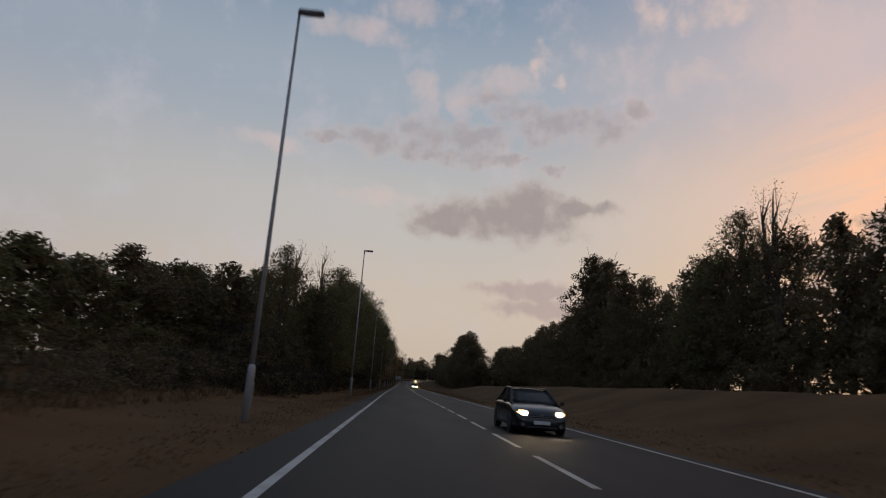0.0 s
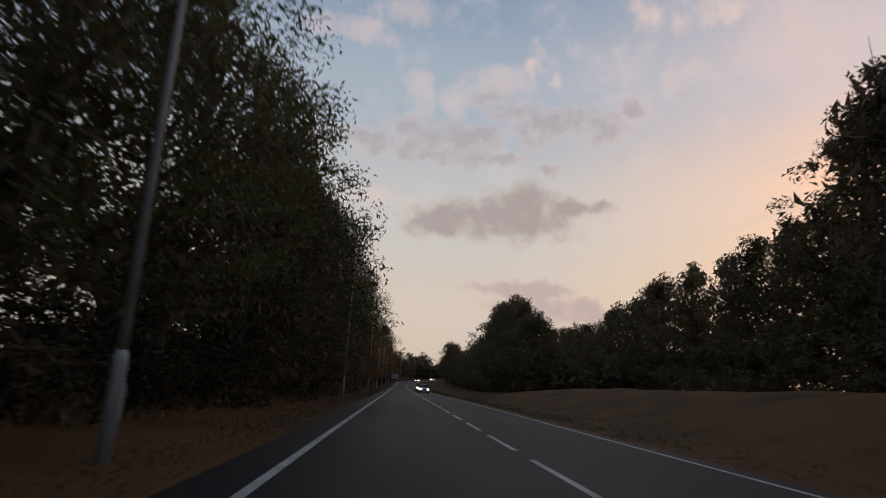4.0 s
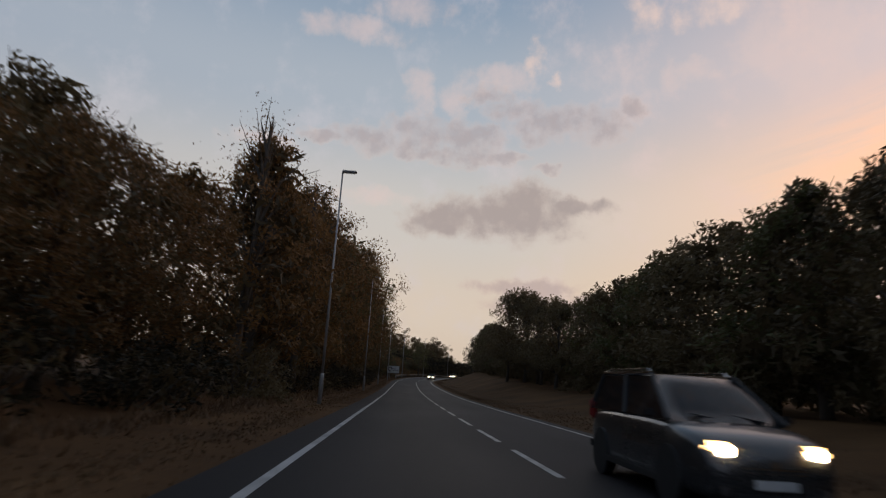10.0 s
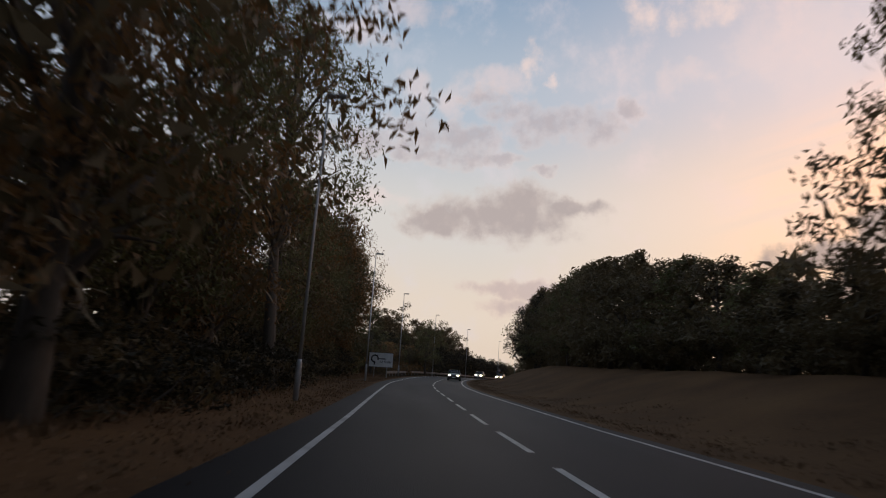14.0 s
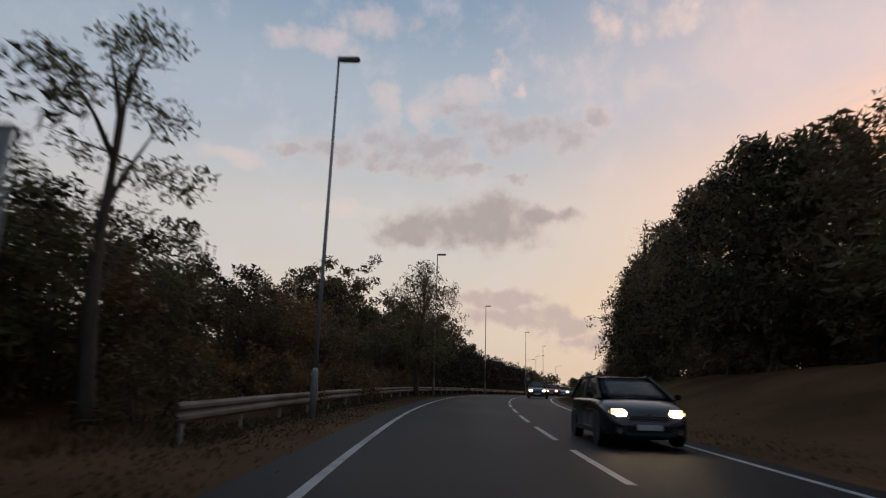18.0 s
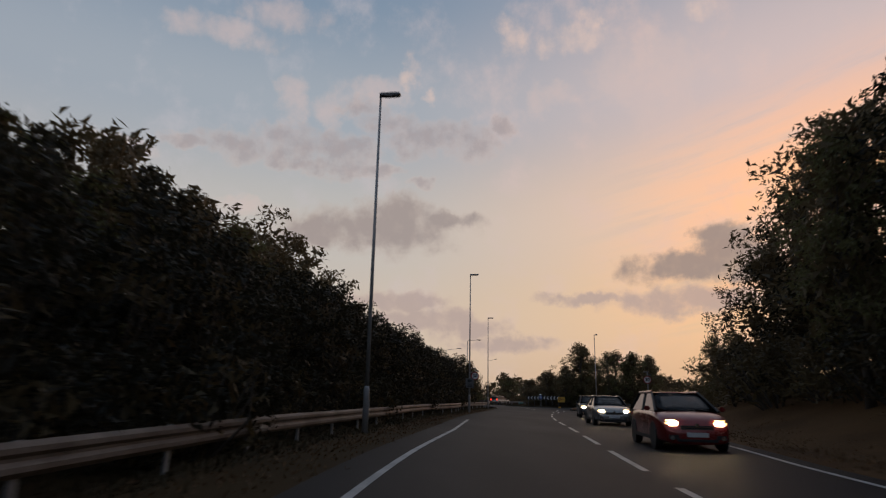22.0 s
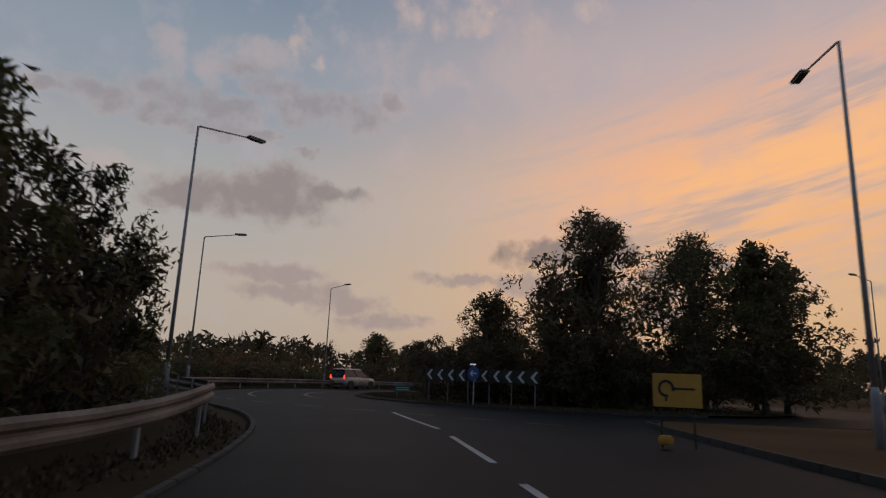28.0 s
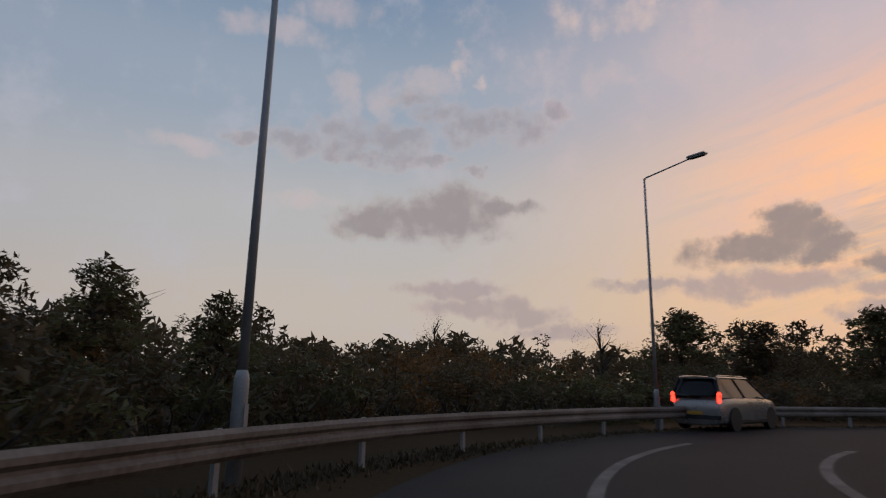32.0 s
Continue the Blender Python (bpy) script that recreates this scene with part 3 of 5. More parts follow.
circle_road = new("road_2", ring("road_2", 13.1, 21.9, 0.006, ASPHALT_OLD))
tagged(circle_road, "worn dark asphalt of the roundabout", "road", kind="structure")
approach = new("road_3", poly("road_3", [(43.2, 474.0), (41.8, 470.6), (51.6, 465.8), (53.6, 470.6), (56.0, 479.0), (60.5, 487.5), (60.2, 493.5), (56, 504), (50, 509), (48.0, 506.5), (47.9, 502.0), (48.3, 497.0), (48.6, 492.0), (48.1, 487.5), (46.9, 483.0), (45.2, 478.3)], 0.010, ASPHALT_OLD))
tagged(approach, "worn dark asphalt of the roundabout entry", "road", kind="structure")
exit_road = new("road_4", poly("road_4", [(41.5, 446.5), (47.0, 457.0), (52.8, 467.0), (58, 472.5), (66, 478.0), (74, 482.5), (84, 483.5), (92, 486), (96, 478), (84, 474), (72, 469.5), (62, 464.5), (55, 457.5), (49, 448.0), (45, 440.0)], 0.014, ASPHALT_OLD))
tagged(exit_road, "dark asphalt of the roundabout exit", "road", kind="structure")


# ---- lamp posts ----
def lamp_post(height, arm, lean_head):
    ob = tagged(new("street_lamp"), "tall grey galvanised steel street lamp, unlit", "street lamp", "street lamps along the road")
    part("base", tube([(0, 0, -0.3), (0, 0, 1.38), (0, 0, 1.5)], [0.108, 0.104, 0.072], 12), STEEL, ob, smooth_faces=True)
    part("door", box(0.012, 0.11, 0.5, (0.106, 0, 0.8), 0.004), STEEL, ob)
    part("pole", tube([(0, 0, 1.49), (0, 0, height * 0.5), (0, 0, height)], [0.072, 0.058, 0.04], 12), STEEL, ob, smooth_faces=True)
    if arm > 0.5:
        part("arm", tube([(0, 0, height - 0.05), (0.08, 0, height + 0.02), (arm, 0, height + lean_head)], [0.04, 0.035, 0.028], 8), STEEL, ob, smooth_faces=True)
        top = (arm + 0.3, 0, height + lean_head + 0.04)
    else:
        part("bracket", tube([(0, 0, height - 0.02), (0, 0, height + 0.08)], [0.055, 0.05], 10), STEEL, ob, smooth_faces=True)
        top = (0.36, 0, height + 0.10)
    head = part("head", box(0.78, 0.30, 0.11, top, 0.04), STEEL, ob, "dark grey flat lamp head")
    part("lens", box(0.5, 0.22, 0.02, (top[0] + 0.03, 0, top[2] - 0.06), 0.005), LENS, head)
    return ob


LENS = principled("lamp_lens", (0.3, 0.3, 0.3), 0.2)[0]
straight = lamp_post(12.0, 0.0, 0.0)
armed = lamp_post(10.0, 2.1, 0.25)


def stand(x, y, yaw=0.0, scale=1.0, sink=0.0):
    return pose(x, y, gz(x, y) - sink, 0, 0, yaw) @ Matrix.Scale(scale, 4)


STRAIGHT_AT = [-17.4, 17.0, 51.4, 86.0, 121.0, 155.3, 190.6, 224.7, 259.5, 293.0, 328.0]
for s in STRAIGHT_AT:
    x, y = spot(s, -3.95 if 0 < s < 40 else -3.85)
    copy_thing(straight, stand(x, y, bearing(s)))
for x, y in [(2.8, 360.4), (9.9, 392.9), (20.35, 425.1), (33.5, 454.0), (43.0, 475.6)]:
    s = float(along(x, y)[0][0])
    copy_thing(straight, stand(x, y, bearing(s), 0.9 if y > 470 else 0.96 if y > 450 else 1.0))
for x, y, k in [(46.5, 494.45, 0.98), (49.0, 514.5, 0.985), (61.1, 525.2, 0.88), (79.1, 526.6, 0.88)]:
    copy_thing(armed, stand(x, y, math.degrees(math.atan2(HUB[1] - y, HUB[0] - x)), k))
for x, y, yaw in [(60.1, 480.0, 53), (76.1, 472.6, 160), (96.5, 498.7, 180)]:
    copy_thing(armed, stand(x, y, yaw))
for ob in (straight, armed):
    for o in (*ob.children_recursive, ob):
        bpy.data.objects.remove(o)


# ---- trees ----
def leaf_mesh(name, centres, spread, count, size, material, rng):
    """Many small pointed leaves in clumps about the centres."""
    c = centres[rng.integers(0, len(centres), count)]
    d = rng.normal(0, 1, (count, 3))
    d /= np.linalg.norm(d, axis=1)[:, None]
    p = c + d * rng.uniform(0, 1, (count, 1)) ** 0.5 * spread
    size = size * rng.uniform(0.6, 1.35, count)[:, None]
    u = rng.normal(0, 1, (count, 3))
    u[:, 2] -= 0.3
    u /= np.linalg.norm(u, axis=1)[:, None]
    v = np.cross(rng.normal(0, 1, (count, 3)), u)
    v /= np.linalg.norm(v, axis=1)[:, None] + 1e-9
    tri = np.stack([p - u * size - v * size * 0.2, p - u * size * 0.1 + v * size * 0.55, p + u * size], 1).reshape(-1, 3)
    me = bpy.data.meshes.new(name)
    me.vertices.add(count * 3)
    me.vertices.foreach_set("co", tri.astype(np.float32).ravel())
    me.loops.add(count * 3)
    me.loops.foreach_set("vertex_index", np.arange(count * 3, dtype=np.int32))
    me.polygons.add(count)
    me.polygons.foreach_set("loop_start", np.arange(0, count * 3, 3, dtype=np.int32))
    me.polygons.foreach_set("loop_total", np.full(count, 3, dtype=np.int32))
    me.materials.append(material)
    me.update(calc_edges=True)
    return me


def make_tree(seed, radius, clear, clumps, leaves, size, material, label, top=0.75, fill=1.0, clump=0.62, height=10.0):
    """A tree ten metres high: tapered trunk with limbs, and a crown of leaf clumps with gaps."""
    rng = np.random.default_rng(seed)
    leaves, size = int(leaves * 0.8), size * 1.1
    ob = tagged(new("tree"), label, "tree")
    trunk_top = height * 0.88
    line = [np.array([0.16 * math.sin(z * 0.7 + seed), 0.16 * math.cos(z * 0.5 + seed), z]) for z in np.linspace(-0.3, trunk_top, 9)]
    r0 = 0.2
    bm = tube(line, [r0 * (1.3 if k == 0 else 1 - 0.92 * k / 8) for k in range(9)], 8)
    lumps = rng.uniform(0, 6.28, 6)
    outer, inner = [], []
    for k in range(clumps):
        u = rng.uniform(0.02, 1.0)
        a = rng.uniform(0, 2 * math.pi)
        shape = max(0.05, math.sin(math.pi * (0.1 + 0.9 * u) ** top)) ** 0.7
        wave = 1 + 0.20 * math.sin(2 * a + lumps[0] + 5 * u) + 0.15 * math.sin(3 * a + lumps[1] - 9 * u) + 0.10 * math.sin(5 * a + lumps[2])
        r = radius * shape * wave * (rng.uniform(0.62, 1.0) if k % 4 else rng.uniform(0.1, 0.6))
        z = clear + (height - 0.45 - clear) * u
        tip = np.array([r * math.cos(a), r * math.sin(a), z]) + rng.normal(0, 0.15, 3)
        outer.append(tip)
        inner.append(tip * np.array([0.62, 0.62, 0.97]))
        if k % 4 == 0:
            zb = max(clear * 0.8, z - 0.25 * height * rng.uniform(0.4, 1.0))
            base = np.array([np.interp(zb, [p[2] for p in line], [p[0] for p in line]), np.interp(zb, [p[2] for p in line], [p[1] for p in line]), min(zb, trunk_top)])
            mid = (base + tip) / 2 + np.array([0, 0, 0.1 * r])
            join_bm(bm, tube([base, mid, tip], [0.075, 0.045, 0.012], 5, False))
            join_bm(bm, tube([mid, tip + rng.normal(0, 0.6, 3)], [0.03, 0.008], 3, False))
    part("trunk", bm, BARK, ob, smooth_faces=True)
    part("crown", leaf_mesh("crown", np.array(outer), np.array([clump, clump, clump * 0.85]), leaves, size, material, rng), None, ob)
    if fill:
        part("inner_foliage", leaf_mesh("inner_foliage", np.array(inner), np.array([0.9, 0.9, 0.9]), int((2000 if leaves > 8000 else 1150) * fill), 0.19 if leaves > 8000 else 0.28, LEAF_DARK, rng), None, ob)
    return ob


def make_bush(seed, radius, clumps, leaves, size, material, label, height=3.0):
    """A bush of stems and leaf clumps."""
    rng = np.random.default_rng(seed)
    leaves, size = int(leaves * 0.55), size * 1.31
    ob = tagged(new("bush"), label, "bush")
    bm = bmesh.new()
    tips = []
    for k in range(clumps):
        a, r = rng.uniform(0, 2 * math.pi), radius * math.sqrt(rng.uniform(0.02, 1))
        z = (height - 0.3) * (1 - 0.45 * (r / radius) ** 2) * (rng.uniform(0.8, 1.0) if k % 3 == 0 else rng.uniform(0.1, 0.85))
        tip = np.array([r * math.cos(a), r * math.sin(a), z])
        if k % 3 == 0:
            root = tip * np.array([0.25, 0.25, 0]) + np.array([0, 0, -0.2])
            join_bm(bm, tube([root, root * 0.4 + tip * 0.6 + rng.normal(0, 0.12, 3), tip + np.array([0, 0, 0.25])], [0.04, 0.025, 0.006], 4, False))
        tips.append(tip)
    part("stem", bm, BARK, ob)
    tips = np.array(tips)
    part("foliage", leaf_mesh("foliage", tips, np.array([0.42, 0.42, 0.36]), leaves, size, material, rng), None, ob)
    part("inner_foliage", leaf_mesh("inner_foliage", tips * np.array([0.72, 0.72, 0.8]), np.array([0.5, 0.5, 0.4]), leaves // 4, 0.17, LEAF_DARK, rng), None, ob)
    return ob


TREES = {
    "broad": make_tree(1, 3.3, 1.2, 120, 4800, 0.14, LEAF_GREEN, "broad dark green deciduous tree in full leaf", fill=1.4),
    "broad2": make_tree(2, 3.6, 0.9, 120, 4800, 0.14, LEAF_DARK, "dark spreading roadside tree in full leaf", fill=1.4),
    "tall": make_tree(3, 2.1, 1.6, 90, 5600, 0.105, LEAF_GREEN, "tall narrow green tree with upright limbs", 0.9, 0.6, 0.5),
    "brown": make_tree(4, 3.2, 1.2, 120, 7600, 0.107, LEAF_BROWN, "broad tree with brown turning leaves"),
    "sparse": make_tree(5, 2.8, 2.0, 130, 1500, 0.06, LEAF_BROWN, "thin tree with bare twigs and few leaves", 0.8, 0.0, 0.7),
    "airy": make_tree(7, 3.4, 1.6, 150, 13000, 0.071, LEAF_GREEN, "tall leafy tree with sky showing through", 1.1, 0.55, 0.62),
    "airy2": make_tree(8, 3.2, 1.4, 150, 12500, 0.070, LEAF_BROWN, "tall brownish leafy tree with sky showing through", 1.05, 0.85, 0.62),
    "dense": make_tree(21, 3.4, 0.8, 140, 11500, 0.082, LEAF_DEEP, "tall dense dark roadside tree in full leaf", 0.95, 1.5, 0.66),
    "sprig": make_tree(9, 2.3, 3.4, 40, 3200, 0.08, LEAF_GREEN, "thin roadside tree with long leafy sprigs", 0.8, 0.0, 0.5),
    "high": make_tree(10, 2.9, 4.0, 120, 14500, 0.06, LEAF_GREEN, "tall slender tree with a high leafy crown", 0.9, 0.4, 0.6),
    "young": make_tree(22, 3.0, 2.6, 120, 12500, 0.078, LEAF_GREEN, "young leafy tree leaning over the barrier", 0.75, 0.5, 0.62),
    "poplar": make_tree(20, 1.9, 2.0, 110, 7000, 0.085, LEAF_DARK, "tall upright poplar with feathery top", 0.95, 0.5, 0.42),
    # an oak whose dusk shade is coloured into its leaves
    "shaded_oak": make_tree(23, 3.5, 1.0, 115, 6600, 0.115, LEAF_SHADED, "roadside oak with a dense crown, leaves darkened as if in shade", 0.8, 1.2, 0.62),
    "oak": make_tree(6, 3.9, 1.8, 110, 6800, 0.118, LEAF_DARK, "spreading dark oak with gaps in the crown", 0.75, 0.6, 0.62),
}
BUSHES = {
    "scrub": make_bush(11, 2.2, 34, 2300, 0.085, LEAF_DARK, "dense dark roadside scrub bush"),
    "green": make_bush(12, 2.0, 34, 2300, 0.085, LEAF_GREEN, "leafy green hedge bush"),
    "shaded": make_bush(17, 2.1, 34, 2300, 0.085, LEAF_SHADED, "dense bush by the barrier, leaves darkened as if in shade"),
    "brown": make_bush(13, 2.3, 34, 2200, 0.085, LEAF_BROWN, "brownish overgrown hedge bush"),
}
HEDGES = {
    "scrub": make_bush(14, 2.1, 85, 5600, 0.085, LEAF_DARK, "tall dense dark hedge bush behind the barrier", 6.0),
    "green": make_bush(15, 1.9, 85, 5600, 0.085, LEAF_GREEN, "tall leafy green hedge bush behind the barrier", 6.0),
    "shaded": make_bush(18, 2.1, 85, 5600, 0.085, LEAF_SHADED, "tall hedge bush behind the barrier, leaves darkened as if backlit", 6.0),
    "shaded2": make_bush(19, 1.9, 85, 5200, 0.095, LEAF_SHADED, "tall overgrown hedge bush behind the barrier, leaves darkened as if backlit", 6.0),
    "brown": make_bush(16, 2.1, 85, 5400, 0.085, LEAF_BROWN, "tall brownish hedge bush behind the barrier", 6.0),
}
rnd = random.Random(7)


def plant(kind, s, lat, height, wide=1.0, pool=None):
    """A tree of the given height at a place along the road."""
    pool = pool or TREES
    x, y = spot(s, lat) if s is not None else lat
    k = height / (10.0 if pool is TREES else 6.0 if pool is HEDGES else 3.0)
    m = pose(x, y, gz(x, y) - 0.1, 0, 0, rnd.uniform(0, 360)) @ Matrix.Diagonal((k * wide, k * wide, k, 1))
    return copy_thing(pool[kind], m)


def row(pool, kinds, s0, s1, step, lat, heights, wide=1.0, jitter=0.9, hvary=0.10):
    s = s0
    while s < s1:
        hh = float(np.interp(s, [a for a, b in heights], [b for a, b in heights])) * rnd.uniform(1 - hvary, 1 + hvary)
        plant(rnd.choice(kinds), s + rnd.uniform(-jitter, jitter), lat + rnd.uniform(-jitter, jitter), hh, wide * (max(1.0, 9.5 / hh) ** 0.6 if pool is TREES else 1.0) * rnd.uniform(0.9, 1.15), pool)
        s += step * rnd.uniform(0.85, 1.15)


# left woodland belt
LEFT_H = [(-30, 4.8), (20, 5.0), (30, 6.4), (42, 7.4), (55, 9.2), (66, 12.5), (80, 14), (95, 15.5), (160, 15.5), (172, 12), (180, 5.8), (190, 6.8), (196, 8.2), (208, 10.2), (216, 11.6), (228, 14), (240, 15.5), (252, 17.5), (262, 18), (280, 18), (300, 18), (308, 15), (330, 15.5), (346, 15), (356, 9), (364, 6)]
row(TREES, ["broad", "broad2", "broad"], 10, 56, 4.6, -17, LEFT_H, 1.25)
row(TREES, ["broad", "broad2"], 45, 62, 5.0, -12.5, LEFT_H, 1.0)
row(TREES, ["airy", "dense", "airy", "airy"], 60, 158, 5.0, -8.2, LEFT_H, 1.0)
row(TREES, ["brown", "brown", "broad2"], 180, 216, 4.8, -13.6, LEFT_H, 1.3)
row(TREES, ["airy2", "airy", "brown"], 228, 276, 5.0, -8.2, LEFT_H, 0.98)
plant("airy2", 280, -6.2, 20, 0.85), plant("high", 300.5, -6.8, 21, 0.85)
row(TREES, ["airy2", "brown"], 206, 224, 4.0, -10.5, [(206, 7.6), (214, 8.8), (226, 11.5)], 1.1)
plant("sparse", 227, -8.6, 16.5, 1.0), plant("sparse", 232, -9.5, 17.0, 1.0), plant("sparse", 238, -7.4, 16, 1.0)
row(TREES, ["airy", "airy2", "airy"], 285, 297, 5.2, -8.4, LEFT_H, 0.82)
row(TREES, ["airy2", "airy", "dense"], 308, 346, 5.0, -9.4, LEFT_H, 0.9)
plant("airy2", 336, -8.8, 18.5, 0.8), plant("airy", 342, -9.4, 17.5, 0.75)
# low bushes in the darkened leaves stand for gloom under the trees
row(BUSHES, ["scrub", "shaded", "shaded"], 60, 102, 4.0, -8.2, [(0, 2.8), (400, 3.2)], 1.2)
row(BUSHES, ["scrub", "shaded", "shaded"], 102, 162, 4.0, -7.0, [(0, 2.8), (400, 3.2)], 1.2)
row(BUSHES, ["shaded", "scrub"], 6, 60, 3.4, -9.8, [(0, 1.7), (60, 2.6)], 1.25, 0.5)
row(BUSHES, ["shaded", "scrub"], 166, 186, 3.6, -10.6, [(166, 2.2), (190, 2.0)], 1.2, 0.5)
row(BUSHES, ["scrub", "scrub"], -10, 62, 4.4, -14.5, [(0, 2.6), (400, 3.0)], 1.3)
row(BUSHES, ["shaded", "scrub", "shaded"], 180, 336, 4.2, -8.0, [(180, 2.2), (210, 2.8), (400, 3.4)], 1.2)
row(BUSHES, ["brown", "scrub", "green"], 338, 356, 4.0, -9.6, [(338, 3.4), (356, 3.6)], 1.15, 0.4)
# left hedge behind the safety barrier
HEDGE_H = [(350, 5.7), (362, 4.8), (374, 4.6), (390, 5.2), (400, 5.3), (430, 6.0), (460, 6.1), (475, 6.0), (488, 4.8)]
row(HEDGES, ["brown", "scrub", "green"], 352, 392, 2.5, -7.8, HEDGE_H, 1.05)
row(HEDGES, ["scrub", "shaded", "green", "shaded2"], 392, 408, 2.5, -7.8, HEDGE_H, 1.05)
row(HEDGES, ["shaded", "shaded2"], 408, 486, 2.5, -7.8, HEDGE_H, 1.05)
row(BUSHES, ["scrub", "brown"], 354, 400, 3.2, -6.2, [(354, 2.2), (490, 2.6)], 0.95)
row(BUSHES, ["shaded"], 400, 478, 3.0, -6.3, [(354, 2.6), (490, 3.0)], 1.0)
row(BUSHES, ["shaded"], 396, 470, 2.6, -5.5, [(354, 1.35), (490, 1.5)], 0.8, 0.25)
for x, y, hh in [(40.9, 478.4, 5.4), (42.3, 481.8, 5.2), (43.4, 485.2, 4.9), (44.2, 488.4, 5.0), (44.2, 491.8, 4.6), (43.8, 495.2, 4.2), (39.6, 484.2, 5.4), (40.6, 489.0, 4.8)]:
    plant(rnd.choice(["scrub", "shaded", "green"]), None, (x, y), hh * 1.26, 0.95, HEDGES)
tx, ty = spot(389.2, -4.4)
copy_thing(TREES["young"], pose(tx, ty, gz(tx, ty) - 0.1) @ Matrix(((1.14, 0, 0.06, 0), (0, 1.14, 0, 0), (0, 0, 1.09, 0), (0, 0, 0, 1))))
plant("sparse", 64, -11.5, 14.5, 0.8), plant("sparse", 69, -9.5, 15.5, 0.7)
# trees behind the hedge on the bend
row(TREES, ["broad2", "broad"], 360, 462, 6.0, -14.5, [(360, 5.0), (385, 5.4), (395, 6.6), (405, 7.6), (430, 8.6), (462, 8.0)], 1.0, 0.8, 0.08)
plant("high", 157.5, -5.3, 16.5, 0.68)
plant("broad2", 167, -11.5, 14.5, 0.75), plant("broad2", 163, -9.0, 9.0, 0.9)
plant("green", 167, -9.0, 5.0, 1.0, BUSHES), plant("scrub", 163, -7.5, 4.0, 1.0, BUSHES)
plant("sprig", 353.0, -7.0, 9.4, 1.1)
# right-hand woods on the bank
RIGHT_H = [(-20, 6), (20, 6), (27, 6.5), (34, 9.5), (40, 8.5), (50, 10.5), (58, 13.5), (70, 14), (76, 8.5), (82, 8.5), (90, 12.5), (96, 12), (103, 8.6), (125, 8), (140, 8), (160, 9.5), (168, 12.5), (175, 15), (185, 17), (194, 16), (200, 13.6), (215, 10.8), (235, 11), (265, 10.8), (284, 7), (291, 6), (298, 5.0), (312, 8.6), (325, 11), (335, 12.5), (352, 10.8), (376, 13)]
RIGHT_NEAR = [(370, 13), (380, 14.5), (395, 14), (420, 14.5), (444, 14.5), (450, 11.5), (456, 6)]
BACK_H = [(0, 15), (40, 17), (60, 18), (68, 18), (77, 18), (83, 16), (91, 16.5), (98, 20), (106, 19.5), (112, 19), (117, 18), (146, 18), (165, 18), (185, 17), (198, 14), (206, 16.5), (250, 17)]
row(TREES, ["broad", "broad2", "oak", "broad2"], 24, 250, 6.5, 38, BACK_H, 0.82, 1.0, 0.05)
for s, lat, hh in [(113.5, 37.5, 24), (117, 39, 27), (121, 37.5, 28.5), (125, 39, 27.5), (98.5, 36, 21)]:
    plant("poplar", s, lat, hh, 1.0)
plant("airy", 72, 36, 16.5, 0.75), plant("airy", 66, 38, 22, 0.75), plant("sparse", 58, 37, 22, 0.8), plant("sparse", 63, 39, 23, 0.8)
row(TREES, ["broad", "broad2", "oak", "broad2"], 165, 262, 4.7, 19.2, RIGHT_H, 1.1, 0.7, 0.06)
row(TREES, ["oak"], 260, 285, 4.4, 17.4, [(260, 10.0), (270, 11.4), (284, 13.4)], 0.98, 0.5, 0.05)
plant("oak", 285.5, 15.6, 14.4, 0.72)
row(TREES, ["broad", "broad2", "oak", "broad2"], 289, 376, 4.7, 19.2, RIGHT_H, 1.1, 0.7, 0.06)
row(TREES, ["shaded_oak", "oak", "shaded_oak"], 374, 424, 4.7, 16.9, RIGHT_NEAR, 0.95, 0.7, 0.06)
row(TREES, ["shaded_oak", "oak", "shaded_oak"], 424, 454, 4.7, 19.2, RIGHT_NEAR, 0.95, 0.7, 0.06)
row(BUSHES, ["shaded", "scrub"], 396, 448, 3.6, 15.4, [(396, 3.0), (456, 4.0)], 1.1)
plant("tall", None, (56.8, 452.6), 7.6, 1.1), plant("tall", None, (59.6, 453.4), 8.2, 1.1), plant("sprig", None, (62.4, 455.4), 8.0, 1.2), plant("tall", None, (58.4, 450.2), 6.6, 1.2), plant("tall", 431, 14.0, 12.0, 0.8), plant("tall", 404, 14.2, 11.5, 0.9), plant("sparse", 398, 14.8, 14.6, 0.7)
# roundabout island
for kind, x, y, hh in [("oak", 66.8, 496.8, 10.9), ("oak", 72.4, 495.0, 9.6), ("airy", 69.8, 493.4, 9.2), ("oak", 62.6, 500.6, 6.4), ("broad2", 64.0, 502.0, 6.0), ("broad", 74.0, 492.6, 9.2), ("oak", 72.5, 504, 8.6), ("broad2", 77.5, 499, 7.6), ("broad", 67.5, 498.0, 8.6), ("broad2", 64.4, 497.2, 7.0), ("broad2", 77.6, 493.6, 9.0), ("broad", 80.4, 497.5, 8.4), ("broad2", 67, 507.5, 5.6), ("broad", 74, 510, 6.0)]:
    plant(kind, None, (x, y), hh, 1.05)
for k in range(14):
    a = radians(140 + k * 20)
    plant(rnd.choice(["scrub", "green"]), None, (HUB[0] + 6.6 * math.cos(a), HUB[1] + 6.6 * math.sin(a)), rnd.uniform(1.8, 2.8), 1.2, BUSHES)
for k in range(9):
    a = radians(186 + k * 11)
    plant(rnd.choice(["scrub", "scrub", "green"]), None, (HUB[0] + 9.0 * math.cos(a), HUB[1] + 9.0 * math.sin(a)), rnd.uniform(3.2, 4.2), 1.05, BUSHES)
